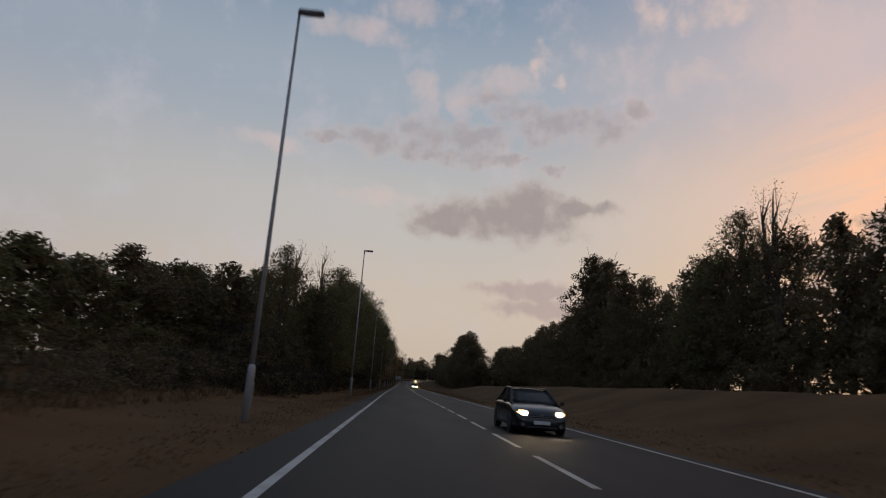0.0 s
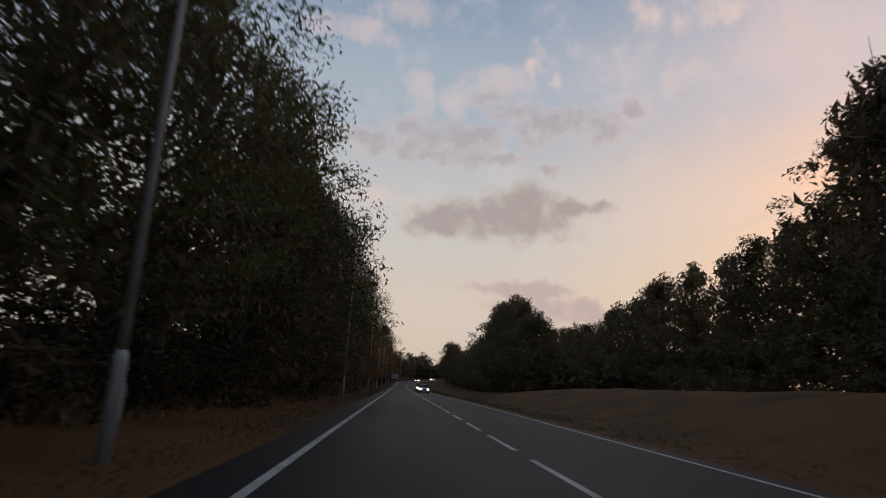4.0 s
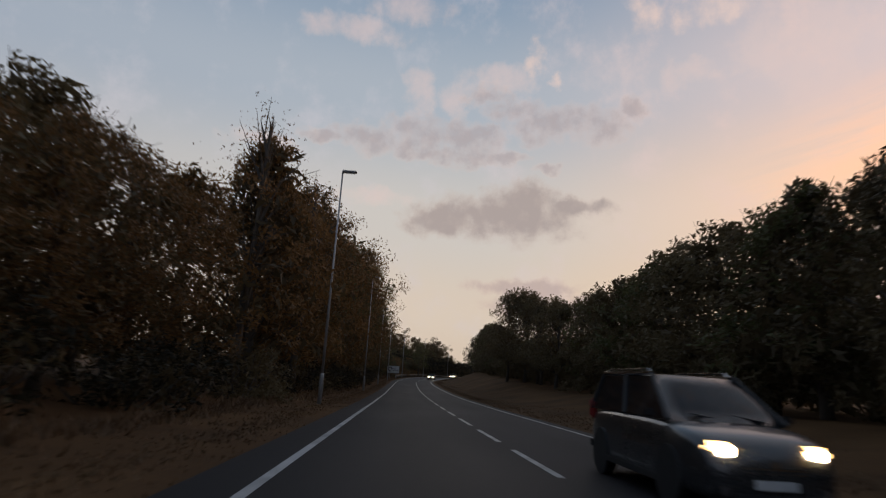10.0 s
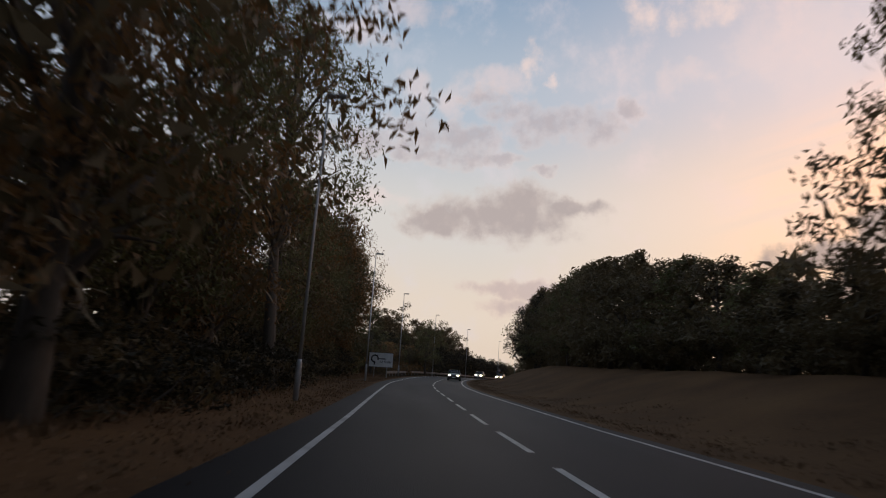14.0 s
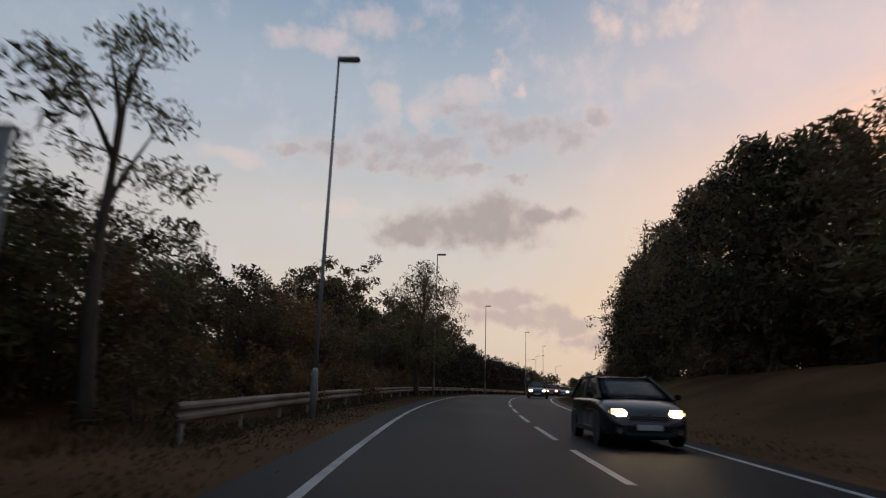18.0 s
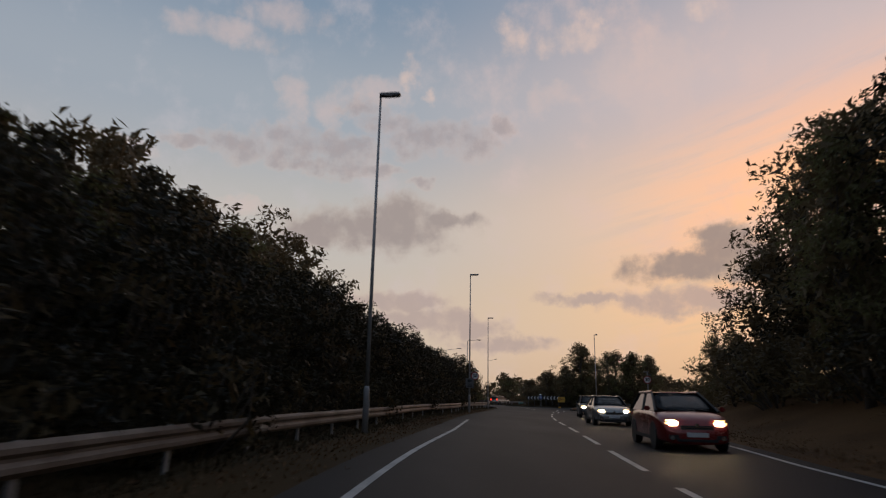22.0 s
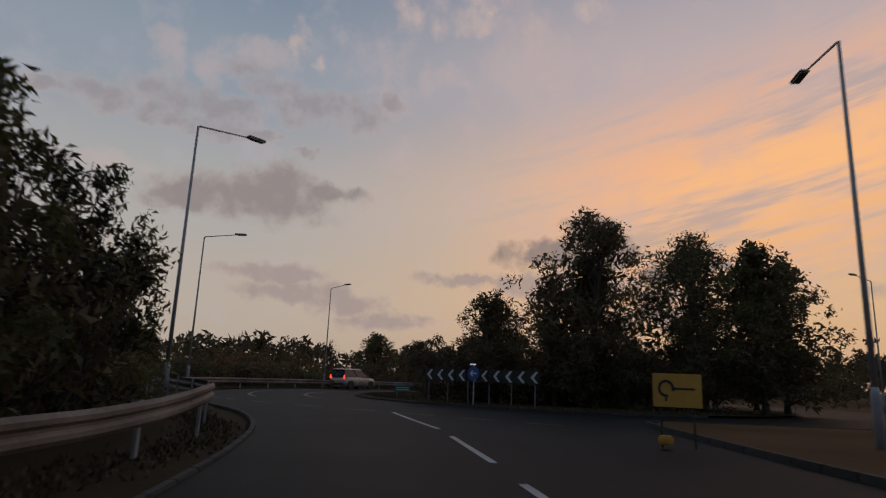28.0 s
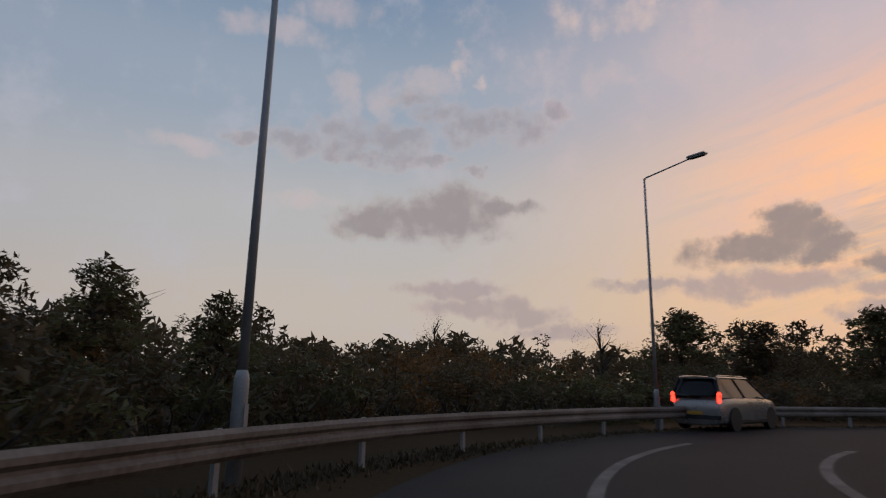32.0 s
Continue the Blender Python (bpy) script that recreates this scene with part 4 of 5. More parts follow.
# scrub outside the roundabout
for k in range(42):
    a = radians(205 - k * 5.2)
    for r, hh in ((27.8, 2.4), (33.0, 3.0)):
        x, y = HUB[0] + (r + rnd.uniform(-1, 1)) * math.cos(a), HUB[1] + (r + rnd.uniform(-1, 1)) * math.sin(a)
        if k > 5 and x < 90:
            plant(rnd.choice(["scrub", "brown", "green"]), None, (x, y), hh * rnd.uniform(0.75, 1.25), 1.25, BUSHES)
for kind, x, y, hh in [("broad2", 36.5, 514.0, 7.4), ("broad2", 33.0, 510.0, 7.4), ("tall", 44.6, 522.0, 4.6), ("tall", 47.0, 524.5, 4.2), ("sparse", 57.0, 545.0, 6.0), ("broad", 72.0, 541.0, 6.6), ("broad2", 77.5, 541.0, 6.2), ("broad", 84.5, 539.0, 7.2), ("broad2", 90.0, 538.0, 7.6), ("broad", 96.0, 536.0, 7.8), ("broad2", 103.0, 531.0, 7.6), ("sparse", 66.0, 540.0, 5.5)]:
    plant(kind, None, (x, y), hh * 0.96, 1.55)
# dark inner row of the left belt
row(TREES, ["dense"], 283, 306, 4.6, -10.6, [(283, 8.6), (306, 10.5)], 1.0, 0.6, 0.05)
plant("dense", 153.5, -8.8, 12.5, 0.85), plant("airy", 49.6, -9.9, 11.6, 0.72), plant("sprig", 44.6, -11.2, 8.4, 0.6), plant("dense", 161, -7.3, 8.6, 0.8), plant("dense", 166, -7.9, 8.0, 0.8)
for k in range(13):
    plant("shaded", 32.0 + 2.4 * k, -8.2 + 1.0 * min(1.0, 0.4 * k) + rnd.uniform(-0.3, 0.3), 2.0 + 0.06 * k, 0.95, BUSHES)
for k in range(9):
    plant(rnd.choice(["shaded", "shaded2", "scrub"]), 35.0 + 3.2 * k, -9.3 + rnd.uniform(-0.4, 0.4), 4.3 + 0.16 * k, 1.1, HEDGES)
row(BUSHES, ["shaded"], 262, 306, 3.6, -6.6, [(262, 2.4), (306, 2.4)], 1.1, 0.4)
for ob in (*TREES.values(), *BUSHES.values(), *HEDGES.values()):
    for o in (*ob.children_recursive, ob):
        bpy.data.objects.remove(o)


# ---- far woods that close the view ----
def woods(name, points, height, count, size, seed, label, wander=2.0, clump=None, leaf=None):
    """A belt of leaf clumps under one uneven canopy, too many to tell apart."""
    rng = np.random.default_rng(seed)
    pts = np.array(points)
    n = max(40, count // 45)
    base = pts[rng.integers(0, len(pts), n)] + rng.normal(0, wander, (n, 2))
    hh = height * (0.78 + 0.17 * np.sin(base[:, 0] * 0.31 + seed) * np.sin(base[:, 1] * 0.23 + seed) + 0.10 * np.sin(base[:, 0] * 0.9 + base[:, 1] * 0.7))
    z = ground_height(base[:, 0], base[:, 1]) + hh * rng.uniform(0, 1, n) ** 0.75
    clump = clump or size * 2.6
    me = leaf_mesh(name, np.c_[base, z], np.array([clump, clump, clump * 0.8]), count, size, leaf or LEAF_DARK, rng)
    return tagged(new(name, me), label, "woods", kind="stuff")


woods("woods_left", [spot(s, -20.5 + 2.5 * math.sin(s)) for s in np.arange(-30, 356, 1.0)], 7.0, 44000, 0.34, 21, "dark woodland behind the roadside trees")
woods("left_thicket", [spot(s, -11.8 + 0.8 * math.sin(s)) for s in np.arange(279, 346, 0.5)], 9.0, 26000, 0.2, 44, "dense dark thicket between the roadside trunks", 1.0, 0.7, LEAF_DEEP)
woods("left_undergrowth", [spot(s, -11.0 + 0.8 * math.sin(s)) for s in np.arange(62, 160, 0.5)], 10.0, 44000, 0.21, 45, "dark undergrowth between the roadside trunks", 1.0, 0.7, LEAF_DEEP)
woods("woods_edge", [spot(s, (23.0 if s < 374 else 20) + 1.5 * math.sin(s)) for s in np.arange(164, 452, 0.7)], 7.0, 38000, 0.32, 29, "dark thicket between the trunks on the bank", 1.2, 0.8)
woods("bank_thicket", [spot(s, 35 + math.sin(s)) for s in np.arange(14, 172, 0.5)], 7.5, 30000, 0.3, 42, "dense dark thicket behind the crest of the bank", 1.0, 0.8)
woods("deep_woods", [spot(s, 42 + 2 * math.sin(s)) for s in np.arange(0, 250, 0.6)], 15.0, 38000, 0.56, 41, "deep dark woodland behind the bank", 1.6, 1.4)
woods("woods_right", [spot(s, 30 + 4 * math.sin(s)) for s in np.arange(164, 452, 1.0)], 7.0, 30000, 0.8, 22, "dark woodland behind the bank")
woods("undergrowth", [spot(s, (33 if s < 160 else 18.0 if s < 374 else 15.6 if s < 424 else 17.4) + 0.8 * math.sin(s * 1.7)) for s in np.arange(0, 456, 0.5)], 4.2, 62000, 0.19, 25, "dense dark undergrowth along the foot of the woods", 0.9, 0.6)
woods("hedge_back", [spot(s, -10.8 + 0.8 * math.sin(s)) for s in np.arange(350, 486, 0.5)], 6.3, 48000, 0.145, 26, "dense hedge thicket behind the barrier, leaves darkened as if in shade", 0.8, 0.55, LEAF_SHADED)
woods("back_woods", [spot(s, -20 + 1.5 * math.sin(s)) for s in np.arange(402, 466, 0.5)], 14.5, 46000, 0.3, 28, "dark woods behind the hedge", 1.5, 1.0)
woods("scrub", [(HUB[0] + (40 + 3 * math.sin(a)) * math.cos(radians(a)), HUB[1] + (40 + 3 * math.sin(a)) * math.sin(radians(a))) for a in np.arange(-20, 200, 0.4)], 4.4, 40000, 0.165, 27, "rough dark scrub round the roundabout", 1.2, 0.6)
woods("far_scrub", [(HUB[0] + (66 + 8 * math.sin(a)) * math.cos(radians(a)), HUB[1] + (66 + 8 * math.sin(a)) * math.sin(radians(a))) for a in np.arange(-42, 75, 0.4)], 8.5, 30000, 0.35, 30, "uneven dark scrub beyond the roundabout exit", 2.0, 0.9)
woods("far_woods", [(HUB[0] + (105 + 25 * math.sin(a * 3.1)) * math.cos(radians(a)), HUB[1] + (105 + 25 * math.sin(a * 3.1)) * math.sin(radians(a))) for a in np.arange(-75, 215, 0.5)], 8.0, 30000, 0.9, 23, "distant dark tree line beyond the roundabout")
woods("far_hillside", [(40 + 260 * math.cos(radians(a)), 520 + 260 * math.sin(radians(a))) for a in np.arange(-60, 200, 0.3)], 17.0, 22000, 1.7, 24, "distant wooded hillside")

# ---- safety barrier ----
def lift(y):
    """The verge and its rail stand a little higher at the roundabout's mouth."""
    return float(0.24 * smooth(y, 480.5, 486.0) * (1 - smooth(y, 498.0, 506.0)))


def rail_strip(name, pts, zs, material):
    """A W-shaped beam swept along plan points."""
    prof = [(0.00, 0.0), (0.05, 0.05), (0.05, 0.10), (0.0, 0.14), (0.0, 0.17), (0.05, 0.21), (0.05, 0.26), (0.0, 0.31), (-0.012, 0.31), (0.035, 0.255), (0.035, 0.215), (-0.015, 0.175), (-0.015, 0.135), (0.035, 0.095), (0.035, 0.055), (-0.012, 0.0)]
    pts = np.array(pts)
    tan = np.gradient(pts, axis=0)
    tan /= np.linalg.norm(tan, axis=1)[:, None]
    verts, faces, n = [], [], len(prof)
    for (x, y), (tx, ty), z in zip(pts, tan, zs):
        for o, hgt in prof:
            verts.append((x + ty * o, y - tx * o, z + 0.365 + hgt * 1.2))
    for k in range(len(pts) - 1):
        for i in range(n):
            j = (i + 1) % n
            faces.append((k * n + i, k * n + j, (k + 1) * n + j, (k + 1) * n + i))
    return mesh_of(name, verts, faces, material)


RAIL = [spot(s, -4.6 + 0.75 * math.exp(-((s - 454) / 7.0) ** 2)) for s in range(352, 472, 6)] + [(40.6, 471.9), (42.7, 476.2), (44.6, 480.5), (46.3, 484.0), (47.15, 488.0), (47.05, 493.0), (46.75, 498.5), (46.4, 503.5)] + [(HUB[0] + (24.3 - 2.2 * smooth(176 - a, 0, 50)) * math.cos(radians(a)), HUB[1] + (24.3 - 2.2 * smooth(176 - a, 0, 50)) * math.sin(radians(a))) for a in range(170, 10, -8)]
line = catmull(RAIL, 1.0)
zs = [float(level(p[1])) for p in line]
barrier = tagged(new("safety_barrier"), "weathered grey steel roadside safety barrier on posts", "barrier")
dist = np.concatenate([[0], np.cumsum(np.linalg.norm(np.diff(line, axis=0), axis=1))])
L = 4.0
for k in range(int(dist[-1] / L)):
    d = np.linspace(k * L, k * L + L + 0.12, 6)
    pts = [(float(np.interp(q, dist, line[:, 0])), float(np.interp(q, dist, line[:, 1]))) for q in d]
    part("beam", rail_strip("beam", pts, [float(level(p[1])) + lift(p[1]) + 0.004 * (k % 2) for p in pts], RAIL_STEEL), None, barrier)
post_me = bpy.data.meshes.new("post")
pb = box(0.06, 0.11, 1.25, (0, 0, 0.12), 0.008)
pb.to_mesh(post_me)
pb.free()
post_me.materials.append(STEEL)
for k in range(int(dist[-1] / 3.2)):
    d = 0.4 + k * 3.2
    x, y = float(np.interp(d, dist, line[:, 0])), float(np.interp(d, dist, line[:, 1]))
    x2, y2 = float(np.interp(d + 0.5, dist, line[:, 0])), float(np.interp(d + 0.5, dist, line[:, 1]))
    tx, ty = (x2 - x) * 2, (y2 - y) * 2
    part("post", post_me, None, barrier, at=pose(x - ty * 0.06, y + tx * 0.06, float(level(y)) + lift(y), 0, 0, math.degrees(math.atan2(ty, tx)) + 90))

# ---- kerbs, islands and markings at the roundabout ----
def strip(name, pts, width, z, material, closed=False):
    """A painted line of the given width along plan points."""
    pts = catmull(pts, 0.5)
    t = np.gradient(pts, axis=0)
    t /= np.linalg.norm(t, axis=1)[:, None]
    verts, faces = [], []
    for (x, y), (tx, ty) in zip(pts, t):
        for o in (-width / 2, width / 2):
            verts.append((x + ty * o, y - tx * o, float(level(y)) + z))
    for k in range(len(pts) - 1):
        faces.append((2 * k, 2 * k + 1, 2 * k + 3, 2 * k + 2))
    return mesh_of(name, verts, faces, material)


def arc_pts(r, a0, a1, n=12):
    return [(HUB[0] + r * math.cos(radians(a0 + (a1 - a0) * k / n)), HUB[1] + r * math.sin(radians(a0 + (a1 - a0) * k / n))) for k in range(n + 1)]


marking("lane_line", strip("lane_line", arc_pts(19.4, 180, 128), 0.2, 0.016, PAINT_WORN), "wide worn white lane line", circle_road)
marking("lane_line", strip("lane_line", arc_pts(16.3, 182, 124), 0.2, 0.016, PAINT_WORN), "wide worn white lane line", circle_road)
GIVE = [(47.9, 506.1), (49.1, 502.6), (50.3, 499.8), (51.6, 497.4), (52.9, 494.9), (54.2, 492.6), (55.4, 490.4), (56.6, 488.4), (57.8, 486.4)]
for (xa, ya), (xb, yb) in zip(GIVE, GIVE[1:]):
    marking("give_way_dash", strip("give_way_dash", [(xa, ya), (xa + (xb - xa) * 0.55, ya + (yb - ya) * 0.55)], 0.14, 0.018, PAINT_WORN), "", approach)
marking("give_way_dash", strip("give_way_dash", [(47.45, 497.8), (47.95, 497.55)], 0.34, 0.020, PAINT), "", approach)
marking("lane_line", strip("lane_line", [(54.0, 492.9), (53.2, 489.6), (52.5, 486.4)], 0.14, 0.018, PAINT), "", approach)
for pts in ([(51.9, 484.6), (50.5, 480.6)], [(49.8, 478.8), (48.4, 474.9)], [(47.6, 472.6), (46.4, 469.6)]):
    marking("lane_dash", strip("lane_dash", pts, 0.13, 0.018, PAINT), "", approach)
for pts in ([(42.4, 456.5), (43.7, 459.4)], [(42.7, 456.4), (44.9, 460.6)], [(45.6, 462.6), (47.3, 465.8)], [(46.4, 462.7), (47.6, 464.6), (48.6, 465.6)], [(48.6, 468.2), (50.0, 471.3)]):
    marking("hatch_line", strip("hatch_line", pts, 0.12, 0.020, PAINT), "", exit_road)

island_me = ring("island", 0.0, 13.2, 0.10, ISLAND_GRASS, n=72)
island = tagged(new("island", island_me), "round grass island with trees in the roundabout", "island", kind="structure")
SPLIT = [(51.3, 470.6), (52.6, 472.6), (54.6, 476.6), (56.6, 480.4), (60.2, 486.6), (61.6, 487.6), (66.0, 485.2), (71.0, 483.2), (70.6, 482.2), (64.0, 478.8), (57.5, 474.0), (53.4, 470.4), (52.0, 469.8)]
splitter = new("traffic_island", poly("traffic_island", SPLIT, 0.13, GRASS))
tagged(splitter, "dry grass traffic island between entry and exit", "island", kind="structure")
CORNER = [(40.2, 438.0), (42.6, 446.0), (44.0, 450.4), (45.4, 453.2), (48.6, 457.4), (54.6, 462.6), (62.0, 467.6), (70.0, 471.8), (82.0, 477.6), (88.0, 472.0), (74.0, 462.0), (60.0, 452.0), (52.0, 444.0), (47.0, 436.0)]
corner = new("verge", poly("verge", CORNER, 0.11, GRASS))
tagged(corner, "dry grass verge on the corner of the roundabout exit", "verge", kind="structure")

kerb_me = bpy.data.meshes.new("kerb_stone")
kb = box(0.88, 0.125, 0.30, (0.445, 0, 0.0), 0.015)
kb.to_mesh(kerb_me)
kb.free()
kerb_me.materials.append(KERB)


def kerb(pts, owner, z, closed=False):
    pts = catmull(list(pts) + ([pts[0]] if closed else []), 0.3)
    d = np.concatenate([[0], np.cumsum(np.linalg.norm(np.diff(pts, axis=0), axis=1))])
    for k in range(int(d[-1] / 0.9)):
        x, y = np.interp(k * 0.9, d, pts[:, 0]), np.interp(k * 0.9, d, pts[:, 1])
        x2, y2 = np.interp(k * 0.9 + 0.9, d, pts[:, 0]), np.interp(k * 0.9 + 0.9, d, pts[:, 1])
        part("kerb_stone", kerb_me, None, owner, at=pose(float(x), float(y), float(level(y)) + z, 0, 0, math.degrees(math.atan2(y2 - y, x2 - x))))


kerb(arc_pts(13.25, 260, 60, 40), island, -0.055)
kerb(SPLIT, splitter, -0.005, True)
kerb(CORNER[1:9], corner, -0.03)
left_kerb = tagged(new("kerb"), "worn concrete kerb along the roundabout entry", "kerb", kind="structure")
kerb([(43.5, 474.0), (45.2, 478.3), (46.9, 483.0), (48.1, 487.5), (48.6, 492.0), (48.3, 496.0)], left_kerb, -0.09)


# ---- grass blades along the verges, too many to count ----
def blades(name, pts, count, height, seed, label, material=None):
    rng = np.random.default_rng(seed)
    pts = np.array(pts)
    p = pts[rng.integers(0, len(pts), count)] + rng.normal(0, 0.32, (count, 2))
    z = ground_height(p[:, 0], p[:, 1]) + np.where(np.hypot(p[:, 0] - HUB[0], p[:, 1] - HUB[1]) < 13.1, 0.12, 0)
    a = rng.uniform(0, 6.28, count)
    hh = height * rng.uniform(0.4, 1.3, count)
    w = 0.035
    dx, dy = np.cos(a) * w, np.sin(a) * w
    lean = rng.normal(0, 0.45, (count, 2)) * hh[:, None]
    verts = np.stack([np.c_[p[:, 0] - dx, p[:, 1] - dy, z - 0.01], np.c_[p[:, 0] + dx, p[:, 1] + dy, z - 0.01], np.c_[p[:, 0] + lean[:, 0], p[:, 1] + lean[:, 1], z + hh]], 1).reshape(-1, 3)
    me = mesh_of(name, verts, np.arange(count * 3).reshape(-1, 3), material or BLADE)
    return tagged(new(name, me), label, "grass", kind="stuff")


blades("verge_grass", [spot(s, -2.75 - abs(rnd.gauss(0, 1.3))) for s in np.arange(0, 470, 0.12)], 38000, 0.06, 31, "short dry brown grass along the verge")
blades("verge_grass_right", [spot(s, float(table(RIGHT_EDGE, s)) + 1.0 + abs(rnd.gauss(0, 1.8))) for s in np.arange(0, 440, 0.15)], 34000, 0.07, 32, "dry brown grass on the bank")
blades("tall_grass", [spot(s, (-5.4 if s > 100 else -6.6 if s > 60 else -7.6) - abs(rnd.gauss(0, 0.8))) for s in np.arange(0, 356, 0.15)], 26000, 0.24, 33, "long dry grass at the foot of the trees")
blades("island_grass", [(HUB[0] + r * math.cos(a), HUB[1] + r * math.sin(a)) for r, a in ((9.5 + 3.0 * rnd.random(), rnd.uniform(1.6, 4.8)) for k in range(3000))], 22000, 0.09, 34, "short green-brown grass on the island", BLADE_DARK)
blades("barrier_grass", [(float(np.interp(d, dist, line[:, 0])), float(np.interp(d, dist, line[:, 1]))) for d in np.arange(0, dist[-1], 0.1)], 30000, 0.10, 35, "rough grass under the safety barrier", BLADE_DARK)

# ---- signs ----
WHITE = surface("sign_white", [(0.50, 0.50, 0.48), (0.58, 0.58, 0.56), (0.64, 0.64, 0.62)], 1.5, 8, (0.4, 0.55), 0.0)
BLACK = surface("sign_black", [(0.012, 0.012, 0.013), (0.018, 0.018, 0.018)], 2, 10, (0.4, 0.6), 0.0)
RED = surface("sign_red", [(0.28, 0.022, 0.02), (0.36, 0.03, 0.025)], 2, 10, (0.4, 0.55), 0.0)
YELLOW = surface("sign_yellow", [(0.52, 0.27, 0.035), (0.62, 0.33, 0.045)], 2, 10, (0.4, 0.6), 0.0)
BLUE = surface("sign_blue", [(0.03, 0.07, 0.25), (0.04, 0.10, 0.32)], 2, 10, (0.4, 0.55), 0.0)
LAMP_GLASS = glowing("warm_lamp_glass", (1.0, 0.62, 0.26), 4.0)
GREEN = surface("sign_green", [(0.02, 0.14, 0.09), (0.03, 0.19, 0.12)], 2, 10, (0.4, 0.55), 0.0)
GREY = surface("sign_grey", [(0.10, 0.10, 0.10), (0.15, 0.15, 0.15)], 2, 10, (0.5, 0.7), 0.0)
# all faces are built in the x-z plane, and look along -y


def disc(r, depth, at, sides=40):
    bm = bmesh.new()
    bmesh.ops.create_cone(bm, cap_ends=True, segments=sides, radius1=r, radius2=r, depth=depth, matrix=Matrix.Translation(at) @ Matrix.Rotation(radians(90), 4, "X"))
    return bm


def flat_ring(r0, r1, at, a0=0, a1=360, depth=0.004, n=40):
    """A flat ring, or part of one, in the x-z plane."""
    bm = bmesh.new()
    rows = []
    for k in range(n + 1):
        a = radians(a0 + (a1 - a0) * k / n)
        rows.append([bm.verts.new((at[0] + r * math.cos(a), at[1] + d, at[2] + r * math.sin(a))) for r, d in ((r0, -depth), (r1, -depth), (r1, 0), (r0, 0))])
    for a, b in zip(rows, rows[1:]):
        for i in range(4):
            bm.faces.new((a[i], a[(i + 1) % 4], b[(i + 1) % 4], b[i]))
    bmesh.ops.recalc_face_normals(bm, faces=bm.faces)
    return bm


def text_mesh(words, size, at, material, bold=0.0):
    cu = bpy.data.curves.new("words", "FONT")
    cu.body, cu.size, cu.align_x, cu.align_y, cu.extrude, cu.offset = words, size, "CENTER", "CENTER", 0.002, bold
    ob = bpy.data.objects.new("words", cu)
    me = bpy.data.meshes.new_from_object(ob)
    bpy.data.objects.remove(ob)
    bpy.data.curves.remove(cu)
    me.transform(Matrix.Translation(at) @ Matrix.Rotation(radians(90), 4, "X"))
    me.materials.clear()
    me.materials.append(material)
    return me


def facing(x, y, tx, ty):
    """Yaw that turns a sign at x, y to face the point tx, ty."""
    return math.degrees(math.atan2(ty - y, tx - x)) + 90


def roundabout_symbol(owner, cx, cz, r, w, arm, tail, material, depth=-0.016):
    part("symbol_ring", flat_ring(r - w / 2, r + w / 2, (cx, depth, cz), -20, 285), material, owner, "black roundabout symbol")
    part("symbol_arm", box(arm, 0.004, w * 0.72, (cx + r + arm / 2 - w * 0.3, depth - 0.003, cz), 0), material, owner)
    part("symbol_tail", box(w * 0.8, 0.004, tail, (cx - r * 0.05, depth - 0.003, cz - r - tail / 2 + w * 0.2), 0), material, owner)


# direction sign
sign = tagged(new("direction_sign"), "grey-white roundabout direction sign on steel posts", "sign")
part("panel", box(2.75, 0.02, 1.62, (0, 0, 2.25), 0.008), WHITE, sign)
for pz in (1.455, 3.045):
    part("border", box(2.72, 0.006, 0.03, (0, -0.012, pz), 0.0), GREY, sign)
for px in (-0.72, 0.75):
    part("post", tube([(px, 0.06, -0.4), (px, 0.06, 2.9)], [0.045, 0.045], 10), STEEL, sign)
roundabout_symbol(sign, -0.72, 2.37, 0.38, 0.17, 0.95, 0.36, BLACK)
part("words", text_mesh("All Traffic", 0.34, (0.52, -0.014, 2.03), BLACK, 0.006), None, sign, "black lettering All Traffic")
x, y = 0.42, 345.42
sign.matrix_basis = stand(x, y, bearing(344) - 3, 1.06, 0.3)


def speed_sign(x, y, yaw, label, own_post=True):
    ob = tagged(new("speed_sign"), label, "sign", "speed limit signs")
    if own_post:
        part("post", tube([(0, 0.06, -0.3), (0, 0.06, 3.6)], [0.04, 0.04], 10), STEEL, ob)
    else:
        for z in (2.86, 3.30):
            part("bracket", box(0.50, 0.03, 0.04, (-0.22, 0.05, z), 0.006), STEEL, ob)
            part("clamp", tube([(-0.42, 0.06, z - 0.03), (-0.42, 0.06, z + 0.03)], [0.085, 0.085], 12), STEEL, ob)
        part("mast", tube([(0.05, 0.06, 2.7), (0.05, 0.06, 3.66)], [0.025, 0.025], 8), STEEL, ob)
    part("disc", disc(0.325, 0.02, (0, 0, 3.02)), WHITE, ob, "white sign face")
    part("rim", flat_ring(0.262, 0.33, (0, -0.012, 3.02)), RED, ob, "red rim")
    part("number", text_mesh("30", 0.38, (0, -0.012, 3.02), BLACK, 0.012), None, ob, "black number 30")
    part("backing", disc(0.35, 0.015, (0, 0.025, 3.02)), BLACK, ob)
    part("lamp_box", box(0.26, 0.16, 0.11, (0.20, -0.05, 3.43), 0.02, (0, 12, 0)), GREY, ob, "dark lamp unit over the sign")
    part("solar_panel", box(0.40, 0.24, 0.03, (-0.10, 0.03, 3.66), 0.006, (18, 0, 0)), BLACK, ob, "dark solar panel")
    ob.matrix_basis = stand(x, y, yaw)
    return ob


